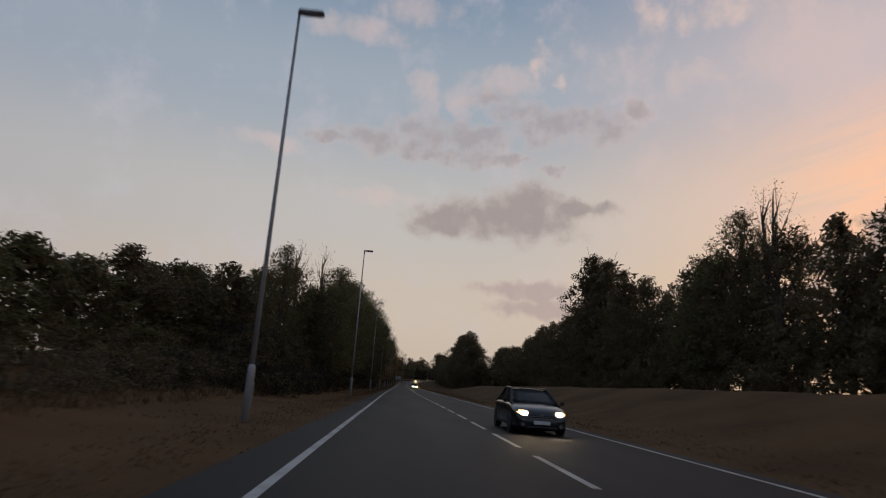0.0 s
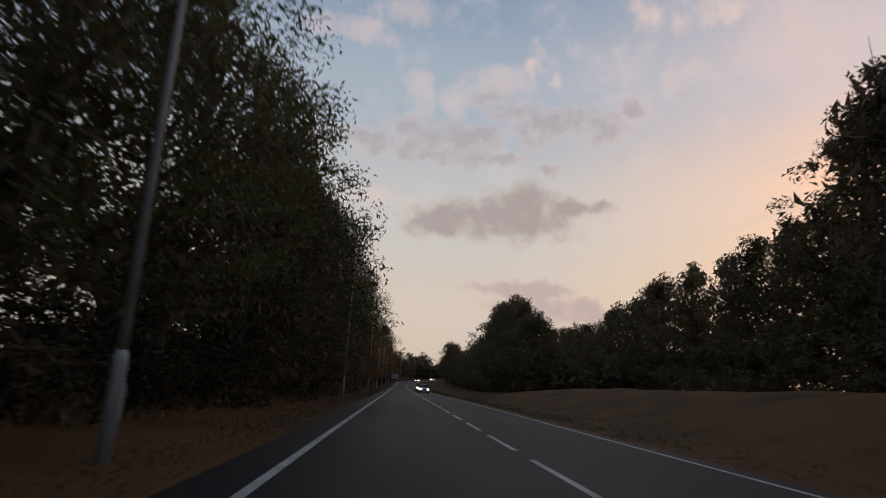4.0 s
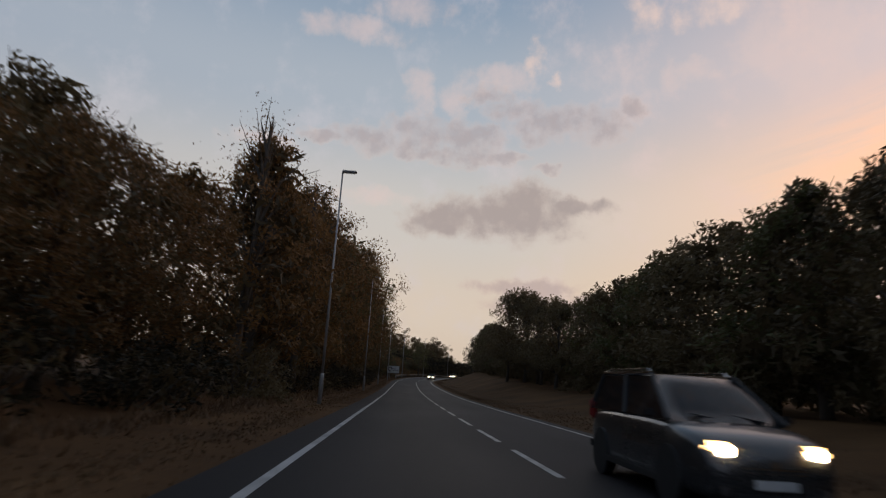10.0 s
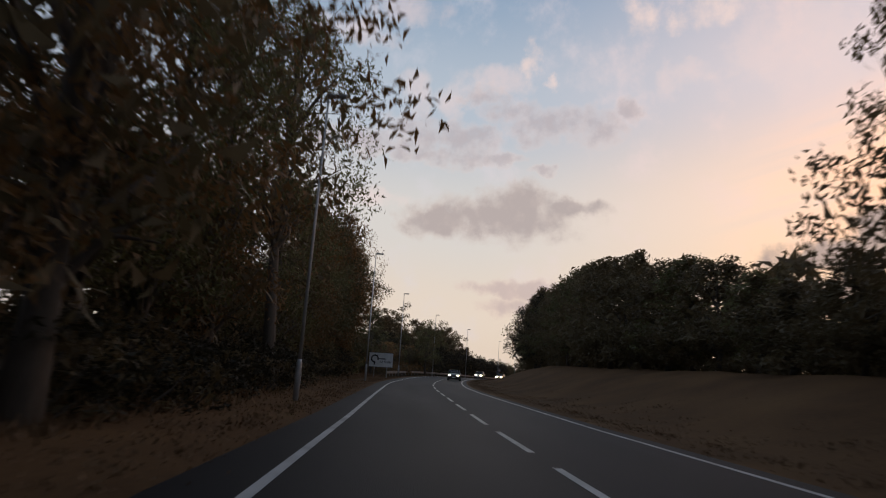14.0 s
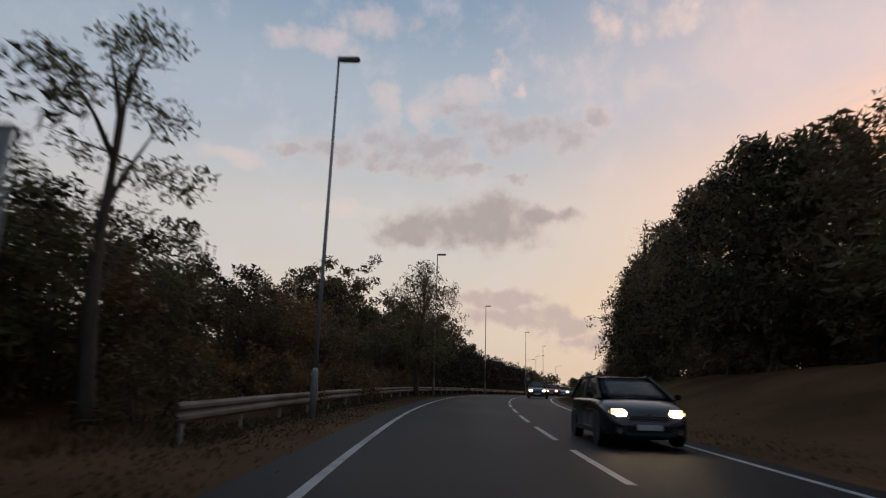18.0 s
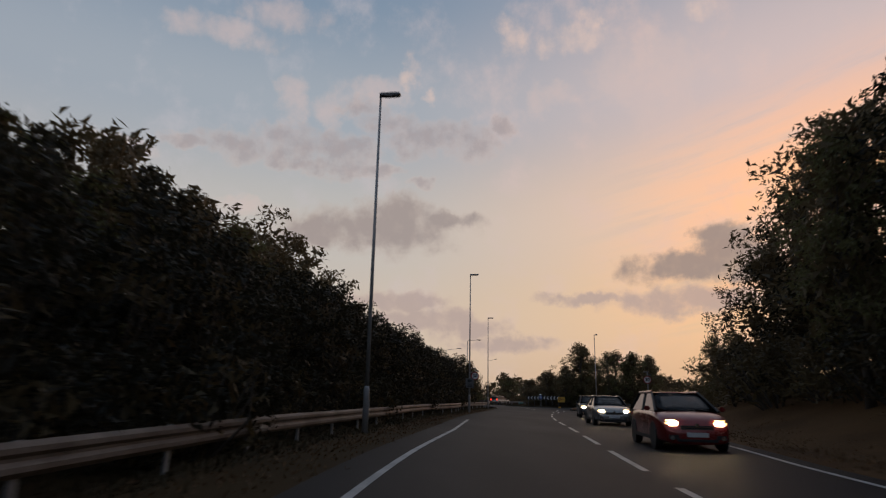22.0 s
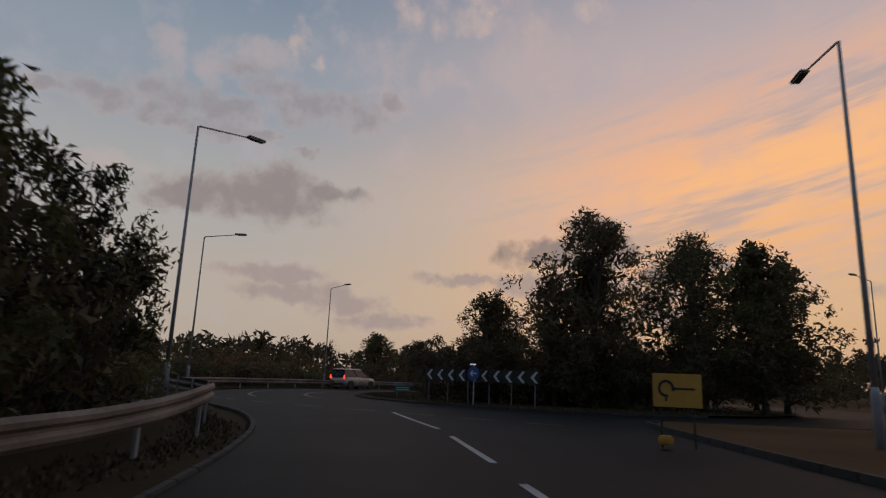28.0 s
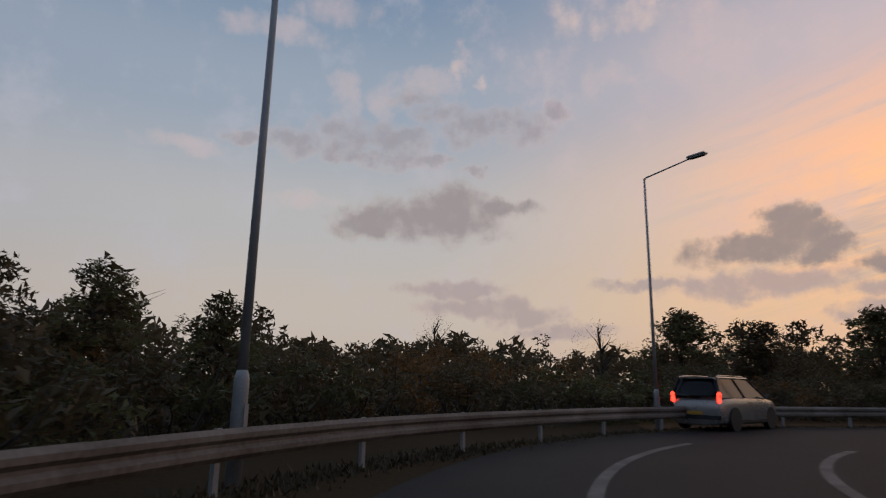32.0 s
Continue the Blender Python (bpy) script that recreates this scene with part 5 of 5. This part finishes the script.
yaw = facing(33.5, 454.0, 31.0, 441.0)
speed_sign(33.5 + 0.43 * math.cos(radians(yaw)), 454.0 + 0.43 * math.sin(radians(yaw)) - 0.06, yaw, "red-rimmed round 30 speed limit sign bracketed to a lamp post", False)
speed_sign(48.4, 450.8, facing(48.4, 450.8, 36.0, 436.0), "red-rimmed round 30 speed limit sign on the verge")
plate = tagged(new("camera_sign"), "weathered white speed camera warning sign", "sign")
for z in (2.2, 2.7):
    part("clamp", tube([(0, 0.13, z - 0.03), (0, 0.13, z + 0.03)], [0.085, 0.085], 12), STEEL, plate)
part("panel", box(0.66, 0.015, 0.78, (0, 0, 2.45), 0.006), GREY, plate, "dirty grey-white panel")
part("symbol", box(0.26, 0.004, 0.24, (-0.06, -0.012, 2.64), 0.0), BLACK, plate, "black camera symbol")
part("symbol_lens", box(0.10, 0.004, 0.12, (0.13, -0.012, 2.64), 0.0), BLACK, plate)
for k, w in enumerate((0.42, 0.36, 0.44)):
    part("text_bar", box(w, 0.004, 0.055, (0, -0.012, 2.38 - 0.1 * k), 0.0), BLACK, plate)
plate.matrix_basis = stand(33.47, 453.86, facing(33.45, 454.0, 31.0, 441.0), 1.0, 0.06)

ysign = tagged(new("temporary_sign"), "yellow temporary roundabout sign on a weighted stand", "sign")
part("panel", box(1.2, 0.02, 0.78, (0, 0, 1.22), 0.006), YELLOW, ysign, "yellow panel with black symbol")
part("frame", box(1.24, 0.012, 0.82, (0, 0.018, 1.22), 0.006), BLACK, ysign)
roundabout_symbol(ysign, -0.27, 1.26, 0.17, 0.06, 0.55, 0.14, BLACK)
for px in (-0.4, 0.4):
    part("leg", tube([(px, 0.05, -0.1), (px, 0.05, 1.5)], [0.025, 0.025], 8), BLACK, ysign)
part("weight", box(0.36, 0.30, 0.20, (-0.32, -0.05, 0.08), 0.04), YELLOW, ysign, "yellow sandbag")
x, y = 55.7, 481.6
ysign.matrix_basis = pose(x, y, 0.36 + 0.12, 0, 0, facing(x, y, 45.5, 470.5)) @ Matrix.Diagonal((0.82, 1, 0.9, 1))

# chevron boards
boards = tagged(new("chevron_board"), "black chevron boards with grey-white arrows on posts", "sign")
for k in range(10):
    px = -3.15 + 0.7 * k
    bd = part("board", box(0.66, 0.02, 0.62, (px, 0, 1.32), 0.005), BLACK, boards)
    bm = bmesh.new()
    out = [(0.10, 0.26), (0.24, 0.26), (0.02, 0.0), (0.24, -0.26), (0.10, -0.26), (-0.16, 0.0)]
    front = [bm.verts.new((px + a, -0.016, 1.32 + b)) for a, b in out]
    back = [bm.verts.new((px + a, -0.008, 1.32 + b)) for a, b in out]
    for q in ((0, 1, 2, 5), (5, 2, 3, 4)):
        bm.faces.new([front[i] for i in q])
    for i in range(6):
        bm.faces.new((front[i], front[(i + 1) % 6], back[(i + 1) % 6], back[i]))
    bmesh.ops.recalc_face_normals(bm, faces=bm.faces)
    part("chevron", bm, WHITE, bd, "grey-white chevron")
for k in range(6):
    part("post", tube([(-3.2 + 1.28 * k, 0.05, -0.3), (-3.2 + 1.28 * k, 0.05, 1.6)], [0.035, 0.035], 8), GREY, boards)
x, y = 60.8, 498.45
boards.matrix_basis = pose(x, y, 0.36 + 0.14, 0, 0, math.degrees(math.atan2(495.4 - 501.5, 62.1 - 59.5)))
arrow = tagged(new("keep_left_sign"), "round blue sign with a white arrow on a post", "sign")
part("post", tube([(0, 0.05, -0.2), (0, 0.05, 1.9)], [0.038, 0.038], 8), STEEL, arrow)
part("disc", disc(0.33, 0.02, (0, 0, 1.42)), BLUE, arrow, "blue sign face")
part("shaft", box(0.34, 0.006, 0.075, (0.04, -0.014, 1.42), 0.0), WHITE, arrow, "white arrow")
part("barb", box(0.20, 0.006, 0.07, (-0.10, -0.014, 1.48), 0.0, (0, -45, 0)), WHITE, arrow)
part("barb", box(0.20, 0.006, 0.07, (-0.10, -0.014, 1.36), 0.0, (0, 45, 0)), WHITE, arrow)
part("lamp", box(0.30, 0.14, 0.06, (0, -0.06, 1.84), 0.02), glowing("sign_lamp", (0.9, 0.95, 1.0), 0.35), arrow, "small lit lamp")
x, y = 60.2, 497.9
arrow.matrix_basis = pose(x, y, 0.36 + 0.14, 0, 0, math.degrees(math.atan2(495.4 - 501.5, 62.1 - 59.5)))
low = tagged(new("low_sign"), "low green and white sign on the island grass", "sign")
part("panel", box(0.95, 0.03, 0.34, (0, 0, 0.42), 0.008), GREEN, low)
for k in range(2):
    part("text_bar", box(0.8, 0.006, 0.05, (0, -0.018, 0.48 - 0.12 * k), 0.0), WHITE, low)
for px in (-0.35, 0.35):
    part("leg", tube([(px, 0.03, -0.1), (px, 0.03, 0.5)], [0.02, 0.02], 6), STEEL, low)
x, y = 60.3, 506.4
low.matrix_basis = pose(x, y, 0.36 + 0.14, 0, 0, facing(x, y, 50.0, 495.0))


def marker_post(x, y):
    ob = tagged(new("marker_post"), "white plastic verge marker post", "bollard", "marker posts")
    part("shaft", tube([(0, 0, -0.1), (0, 0, 0.85), (0, 0, 0.98), (0, 0, 1.02)], [0.17, 0.16, 0.12, 0.03], 14), WHITE, ob, smooth_faces=True)
    part("band", tube([(0, 0, 0.6), (0, 0, 0.72)], [0.168, 0.168], 14), GREY, ob)
    ob.matrix_basis = stand(x, y)


marker_post(66.5, 479.2), marker_post(83.0, 472.4)
bollard = tagged(new("traffic_bollard"), "grey square traffic bollard on the island nose", "bollard")
part("shell", box(0.42, 0.28, 0.95, (0, 0, 0.45), 0.05), GREY, bollard)
part("cap", box(0.46, 0.32, 0.06, (0, 0, 0.94), 0.02), BLACK, bollard)
bollard.matrix_basis = pose(53.2, 472.2, 0.36 + 0.12, 0, 0, -25)


# ---- cars ----
GLASS = principled("dark_car_glass", (0.012, 0.013, 0.015), 0.06, 0.0, 0.6)[0]
TYRE = surface("tyre_rubber", [(0.012, 0.012, 0.012), (0.02, 0.02, 0.02)], 5, 40, (0.8, 0.9), 0.2)
RIM = surface("alloy_rim", [(0.25, 0.25, 0.25), (0.35, 0.35, 0.35)], 5, 20, (0.3, 0.45), 0.0, metal=0.7)
TRIM = surface("black_trim", [(0.012, 0.012, 0.012), (0.022, 0.022, 0.022)], 4, 30, (0.5, 0.7), 0.1)
HEAD_ON = glowing("headlamp_lit", (1.0, 0.76, 0.46), 80.0)
TAIL_ON = glowing("tail_lamp_lit", (1.0, 0.05, 0.025), 3.2)
CHROME = principled("chrome", (0.5, 0.5, 0.5), 0.15, 1.0)[0]


def car_paint(name, tones, metal=0.4):
    m = surface(name, tones, 0.8, 30, (0.22, 0.34), 0.0, metal=metal)
    m.node_tree.nodes["Principled BSDF"].inputs["Coat Weight"].default_value = 0.6
    return m


def lathe(profile, sides, axis_x=0.0):
    """A ring swept round the x axis from (x, r) points."""
    bm = bmesh.new()
    rows = [[bm.verts.new((x, r * math.cos(2 * math.pi * k / sides), r * math.sin(2 * math.pi * k / sides))) for k in range(sides)] for x, r in profile]
    for a, b in zip(rows, rows[1:]):
        for k in range(sides):
            bm.faces.new((a[k], a[(k + 1) % sides], b[(k + 1) % sides], b[k]))
    bm.faces.new(rows[0]), bm.faces.new(rows[-1][::-1])
    bmesh.ops.recalc_face_normals(bm, faces=bm.faces)
    return bm


def quad_slab(corners, thick=0.02):
    """A slab from four corners, pushed in along its normal."""
    c = [Vector(p) for p in corners]
    n = (c[1] - c[0]).cross(c[3] - c[0]).normalized() * thick
    bm = bmesh.new()
    a, b = [bm.verts.new(p) for p in c], [bm.verts.new(p - n) for p in c]
    bm.faces.new(a), bm.faces.new(b[::-1])
    for k in range(4):
        bm.faces.new((a[k], b[k], b[(k + 1) % 4], a[(k + 1) % 4]))
    bmesh.ops.recalc_face_normals(bm, faces=bm.faces)
    return bm


SHAPES = {
    # length, width, height, belt, then the side view of body (along, top) and of the cabin (rear base, rear top, front top, front base)
    "suv": (4.45, 1.84, 1.70, 1.06, [(-0.5, 0.62), (-0.49, 1.0), (-0.42, 1.08), (0.05, 1.07), (0.26, 1.05), (0.40, 0.97), (0.48, 0.84), (0.51, 0.5)], (-0.485, -0.44, 0.05, 0.27)),
    "saloon": (4.65, 1.80, 1.44, 0.94, [(-0.5, 0.60), (-0.49, 0.94), (-0.40, 1.0), (0.05, 0.98), (0.24, 0.96), (0.40, 0.86), (0.48, 0.74), (0.51, 0.46)], (-0.37, -0.20, 0.04, 0.27)),
    "hatch": (4.2, 1.80, 1.49, 0.97, [(-0.5, 0.60), (-0.49, 0.94), (-0.42, 1.02), (0.10, 1.0), (0.30, 0.97), (0.42, 0.86), (0.485, 0.72), (0.51, 0.46)], (-0.47, -0.35, 0.04, 0.31)),
    "mini": (3.6, 1.63, 1.50, 0.98, [(-0.5, 0.60), (-0.49, 0.94), (-0.42, 1.02), (0.14, 1.0), (0.32, 0.97), (0.43, 0.88), (0.485, 0.74), (0.51, 0.46)], (-0.47, -0.35, 0.05, 0.33)),
}


def dome(half, y0, y1, top):
    """A roof skin, crowned both ways, with a turned-down rim."""
    bm = bmesh.new()
    rows = []
    for j in range(7):
        v = j / 6
        rows.append([bm.verts.new((half * (1.03 - 0.05 * (2 * v - 1) ** 2) * u, y0 + (y1 - y0) * v, top - 0.05 * abs(u) ** 2.4 - 0.06 * abs(2 * v - 1) ** 3)) for u in (-1, -0.85, -0.5, 0, 0.5, 0.85, 1)])
    for a, b in zip(rows, rows[1:]):
        for k in range(6):
            bm.faces.new((a[k], a[k + 1], b[k + 1], b[k]))
    bmesh.ops.solidify(bm, geom=bm.faces[:], thickness=0.04)
    bmesh.ops.recalc_face_normals(bm, faces=bm.faces)
    return bm


def screen(w0, y0, z0, w1, y1, z1, bulge):
    """A curved window between a lower and an upper edge."""
    bm = bmesh.new()
    rows = []
    for j in range(5):
        v = j / 4
        w, yy, zz = w0 + (w1 - w0) * v, y0 + (y1 - y0) * v, z0 + (z1 - z0) * v + 0.05 * v * (1 - v) * 2
        rows.append([bm.verts.new((w * u, yy + bulge * (1 - u * u), zz)) for u in (-1, -0.7, -0.35, 0, 0.35, 0.7, 1)])
    for a, b in zip(rows, rows[1:]):
        for k in range(6):
            bm.faces.new((a[k], a[k + 1], b[k + 1], b[k]))
    bmesh.ops.solidify(bm, geom=bm.faces[:], thickness=0.012)
    bmesh.ops.recalc_face_normals(bm, faces=bm.faces)
    return bm


def make_car(shape, paint, label, x, y, yaw, lit_head=False, lit_tail=False):
    """A car that points along +y before it is turned."""
    length, width, height, belt, side, cabin = SHAPES[shape]
    w = width / 2
    ob = tagged(new("car"), label, "car")
    bm = bmesh.new()
    rows = []
    for f, top in side:
        nose = 1 - 0.16 * smooth(abs(f), 0.40, 0.5)
        ww = w * float(nose)
        rows.append([bm.verts.new((sx, f * length, z)) for sx, z in ((-ww * 0.90, 0.15), (-ww, 0.26), (-ww, 0.55), (-ww * 0.985, top - 0.10), (-ww * 0.90, top - 0.01), (-ww * 0.4, top + 0.02), (ww * 0.4, top + 0.02), (ww * 0.90, top - 0.01), (ww * 0.985, top - 0.10), (ww, 0.55), (ww, 0.26), (ww * 0.90, 0.15))])
    for a, b in zip(rows, rows[1:]):
        for k in range(12):
            bm.faces.new((a[k], a[(k + 1) % 12], b[(k + 1) % 12], b[k]))
    bm.faces.new(rows[0]), bm.faces.new(rows[-1][::-1])
    bmesh.ops.recalc_face_normals(bm, faces=bm.faces)
    body = part("body", bm, paint, ob, smooth_faces=True)
    round_off = body.modifiers.new("round", "SUBSURF")
    round_off.levels = round_off.render_levels = 2
    rb, rt, ft, fb = (c * length for c in cabin)
    wb, wt, zb = w * 0.90, w * 0.70, belt - 0.02
    part("roof", dome(wt, rt - 0.03, ft + 0.04, height), paint, ob, smooth_faces=True)
    part("windscreen", screen(wb * 1.0, fb, zb - 0.02, wt * 1.0, ft, height - 0.05, 0.12), GLASS, ob, smooth_faces=True)
    part("rear_window", screen(wb * 0.95, rb, zb + 0.04, wt * 0.95, rt, height - 0.06, -0.06), GLASS, ob, smooth_faces=True)
    for sgn in (-1, 1):
        mid_b, mid_t = (rb + fb) / 2 + 0.05, (rt + ft) / 2 + 0.02
        for p0, p1, q0, q1 in ((rb + 0.06, mid_b - 0.03, rt + 0.04, mid_t - 0.03), (mid_b + 0.03, fb - 0.05, mid_t + 0.03, ft - 0.03)):
            c = [(sgn * wb, p0, zb), (sgn * wb, p1, zb), (sgn * wt, q1, height - 0.07), (sgn * wt, q0, height - 0.07)]
            part("side_window", quad_slab(c if sgn > 0 else c[::-1], 0.015), GLASS, ob)
        for a, b in (((rb, zb), (rt, height - 0.03)), ((mid_b, zb), (mid_t, height - 0.03)), ((fb, zb), (ft, height - 0.03))):
            part("pillar", tube([(sgn * wb, a[0], a[1]), (sgn * wt, b[0], b[1])], [0.036, 0.028], 6), TRIM, ob)
        part("roof_edge", tube([(sgn * wt, rt, height - 0.02), (sgn * wt, ft, height - 0.02)], [0.035, 0.035], 6), CHROME if shape == "suv" else paint, ob)
        part("mirror", box(0.16, 0.10, 0.12, (sgn * (w + 0.07), fb - 0.25, belt + 0.05), 0.03), paint, ob)
        part("sill", box(0.03, length * 0.5, 0.10, (sgn * w * 0.995, 0, 0.28), 0.012), TRIM, ob)
        part("door_handle", box(0.02, 0.16, 0.03, (sgn * w * 0.995, -0.05 * length, belt - 0.20), 0.008), paint, ob)
        hy, hz = length * 0.462, float(np.interp(0.462, [q[0] for q in side], [q[1] for q in side])) - 0.10
        lamp = part("headlight", box(0.36, 0.22, 0.17, (sgn * w * 0.66, hy, hz), 0.06, (0, 0, sgn * -18)), LAMP_GLASS if lit_head else CHROME, ob, "lit warm headlight" if lit_head else "headlight")
        if lit_head:
            part("bulb", box(0.2, 0.05, 0.13, (sgn * w * 0.62, hy + 0.115, hz - 0.01), 0.02), HEAD_ON, lamp, "bright lit bulb")
        th = 0.36 if shape == "suv" else 0.15
        part("tail_light", box(0.14 if shape == "suv" else 0.34, 0.10, th, (sgn * w * (0.86 if shape == "suv" else 0.72), -length * 0.482, belt - 0.02 if shape == "suv" else belt - 0.14), 0.04), TAIL_ON if lit_tail else RED, ob, "lit red tail light" if lit_tail else "red tail light")
        for wy in (-0.30 * length, 0.305 * length):
            r = 0.34 if shape == "suv" else 0.31
            wheel = part("wheel", lathe([(-0.10, r * 0.72), (-0.10, r * 0.95), (-0.06, r), (0.06, r), (0.10, r * 0.95), (0.10, r * 0.72)], 24), TYRE, ob, at=pose(sgn * (w - 0.10), wy, r))
            part("rim", lathe([(0.06 * sgn, r * 0.70), (0.104 * sgn, r * 0.68), (0.09 * sgn, r * 0.30), (0.10 * sgn, 0.04)], 20), RIM, wheel)
            part("wheel_arch", lathe([(-0.13, r * 1.12), (0.03, r * 1.12)], 24), TRIM, ob, at=pose(sgn * (w - 0.022), wy, r + 0.02) @ Matrix.Diagonal((sgn, 1, 1, 1)))
    part("front_bumper", box(width * 0.84, 0.18, 0.22, (0, length * 0.485, 0.34), 0.06), TRIM if shape != "suv" else paint, ob)
    part("rear_bumper", box(width * 0.90, 0.16, 0.24, (0, -length * 0.487, 0.42), 0.06), TRIM if shape == "suv" else paint, ob)
    part("grille", box(width * 0.46, 0.05, 0.14, (0, length * 0.497, 0.55), 0.02), TRIM, ob, "black grille")
    part("grille_bar", box(width * 0.44, 0.03, 0.018, (0, length * 0.497 + 0.025, 0.58), 0.006), CHROME, ob, "chrome grille bar")
    part("grille_bar", box(width * 0.42, 0.03, 0.018, (0, length * 0.497 + 0.025, 0.53), 0.006), CHROME, ob)
    part("badge", disc(0.05, 0.02, (0, length * 0.497 + 0.035, 0.63), 16), CHROME, ob)
    part("lower_grille", box(width * 0.56, 0.05, 0.09, (0, length * 0.487 + 0.075, 0.27), 0.02), TRIM, ob, "black lower air intake")
    for sgn in (-1, 1):
        part("fog_lamp", disc(0.055, 0.03, (sgn * width * 0.34, length * 0.487 + 0.08, 0.32), 16), CHROME, ob)
        part("wiper", tube([(sgn * 0.30 - 0.25, fb + 0.02, zb + 0.03), (sgn * 0.30 + 0.22, fb - 0.06, zb + 0.10)], [0.012, 0.008], 5), TRIM, ob)
    part("number_plate", box(0.52, 0.02, 0.11, (0, length * 0.487 + 0.095, 0.40), 0.006), WHITE, ob)
    part("number_plate", box(0.52, 0.02, 0.11, (0, -length * 0.487 - 0.085, 0.55 if shape == "suv" else 0.66), 0.006), YELLOW, ob)
    if shape == "suv":
        for sgn in (-1, 1):
            part("roof_rail", tube([(sgn * wt * 0.95, rt + 0.1, height - 0.02), (sgn * wt * 0.95, rt + 0.2, height + 0.045), (sgn * wt * 0.95, ft - 0.2, height + 0.045), (sgn * wt * 0.95, ft - 0.1, height - 0.02)], [0.015] * 4, 6), CHROME, ob)
        part("spoiler", box(wt * 1.7, 0.22, 0.04, (0, rt - 0.06, height - 0.03), 0.015), paint, ob)
    z = float(level(y)) + 0.012
    ob.matrix_basis = pose(x, y, z, 0, 0, yaw)
    return ob


BLACK_PAINT = car_paint("black_car_paint", [(0.010, 0.010, 0.013), (0.016, 0.016, 0.020)])
RED_PAINT = car_paint("red_car_paint", [(0.17, 0.012, 0.010), (0.22, 0.018, 0.014)], 0.2)
SILVER_PAINT = car_paint("silver_car_paint", [(0.27, 0.26, 0.24), (0.33, 0.32, 0.30)], 0.6)
DARK_GREY = car_paint("grey_car_paint", [(0.045, 0.045, 0.045), (0.06, 0.06, 0.06)], 0.5)


def oncoming(shape, paint, label, s, lat):
    x, y = spot(s, lat)
    make_car(shape, paint, label, x, y, bearing(s) + 180, lit_head=True)


oncoming("saloon", BLACK_PAINT, "black saloon car with lit headlights on the road", 22.0, 4.6)
oncoming("suv", DARK_GREY, "dark grey estate car with lit headlights on the road", 202.8, 4.5)
oncoming("hatch", BLACK_PAINT, "dark hatchback with lit headlights on the road", 356.0, 4.3)
oncoming("hatch", DARK_GREY, "dark grey hatchback with lit headlights on the road", 399.5, 4.9)
oncoming("saloon", BLACK_PAINT, "black saloon with lit headlights on the road", 181.0, 4.2)
oncoming("saloon", SILVER_PAINT, "silver saloon with lit headlights on the road", 439.6, 5.8)
oncoming("hatch", RED_PAINT, "red hatchback with lit headlights on the road", 424.5, 5.4)
oncoming("mini", DARK_GREY, "small dark grey car with lit headlights on the road", 452.0, 6.2)
make_car("suv", SILVER_PAINT, "silver estate car with lit tail lights on the roundabout", 63.9, 525.5, 30 - 90, lit_tail=True)
make_car("saloon", RED_PAINT, "dark red saloon with lit tail lights on the roundabout", 71.6, 521.6, 22 - 90, lit_tail=True)
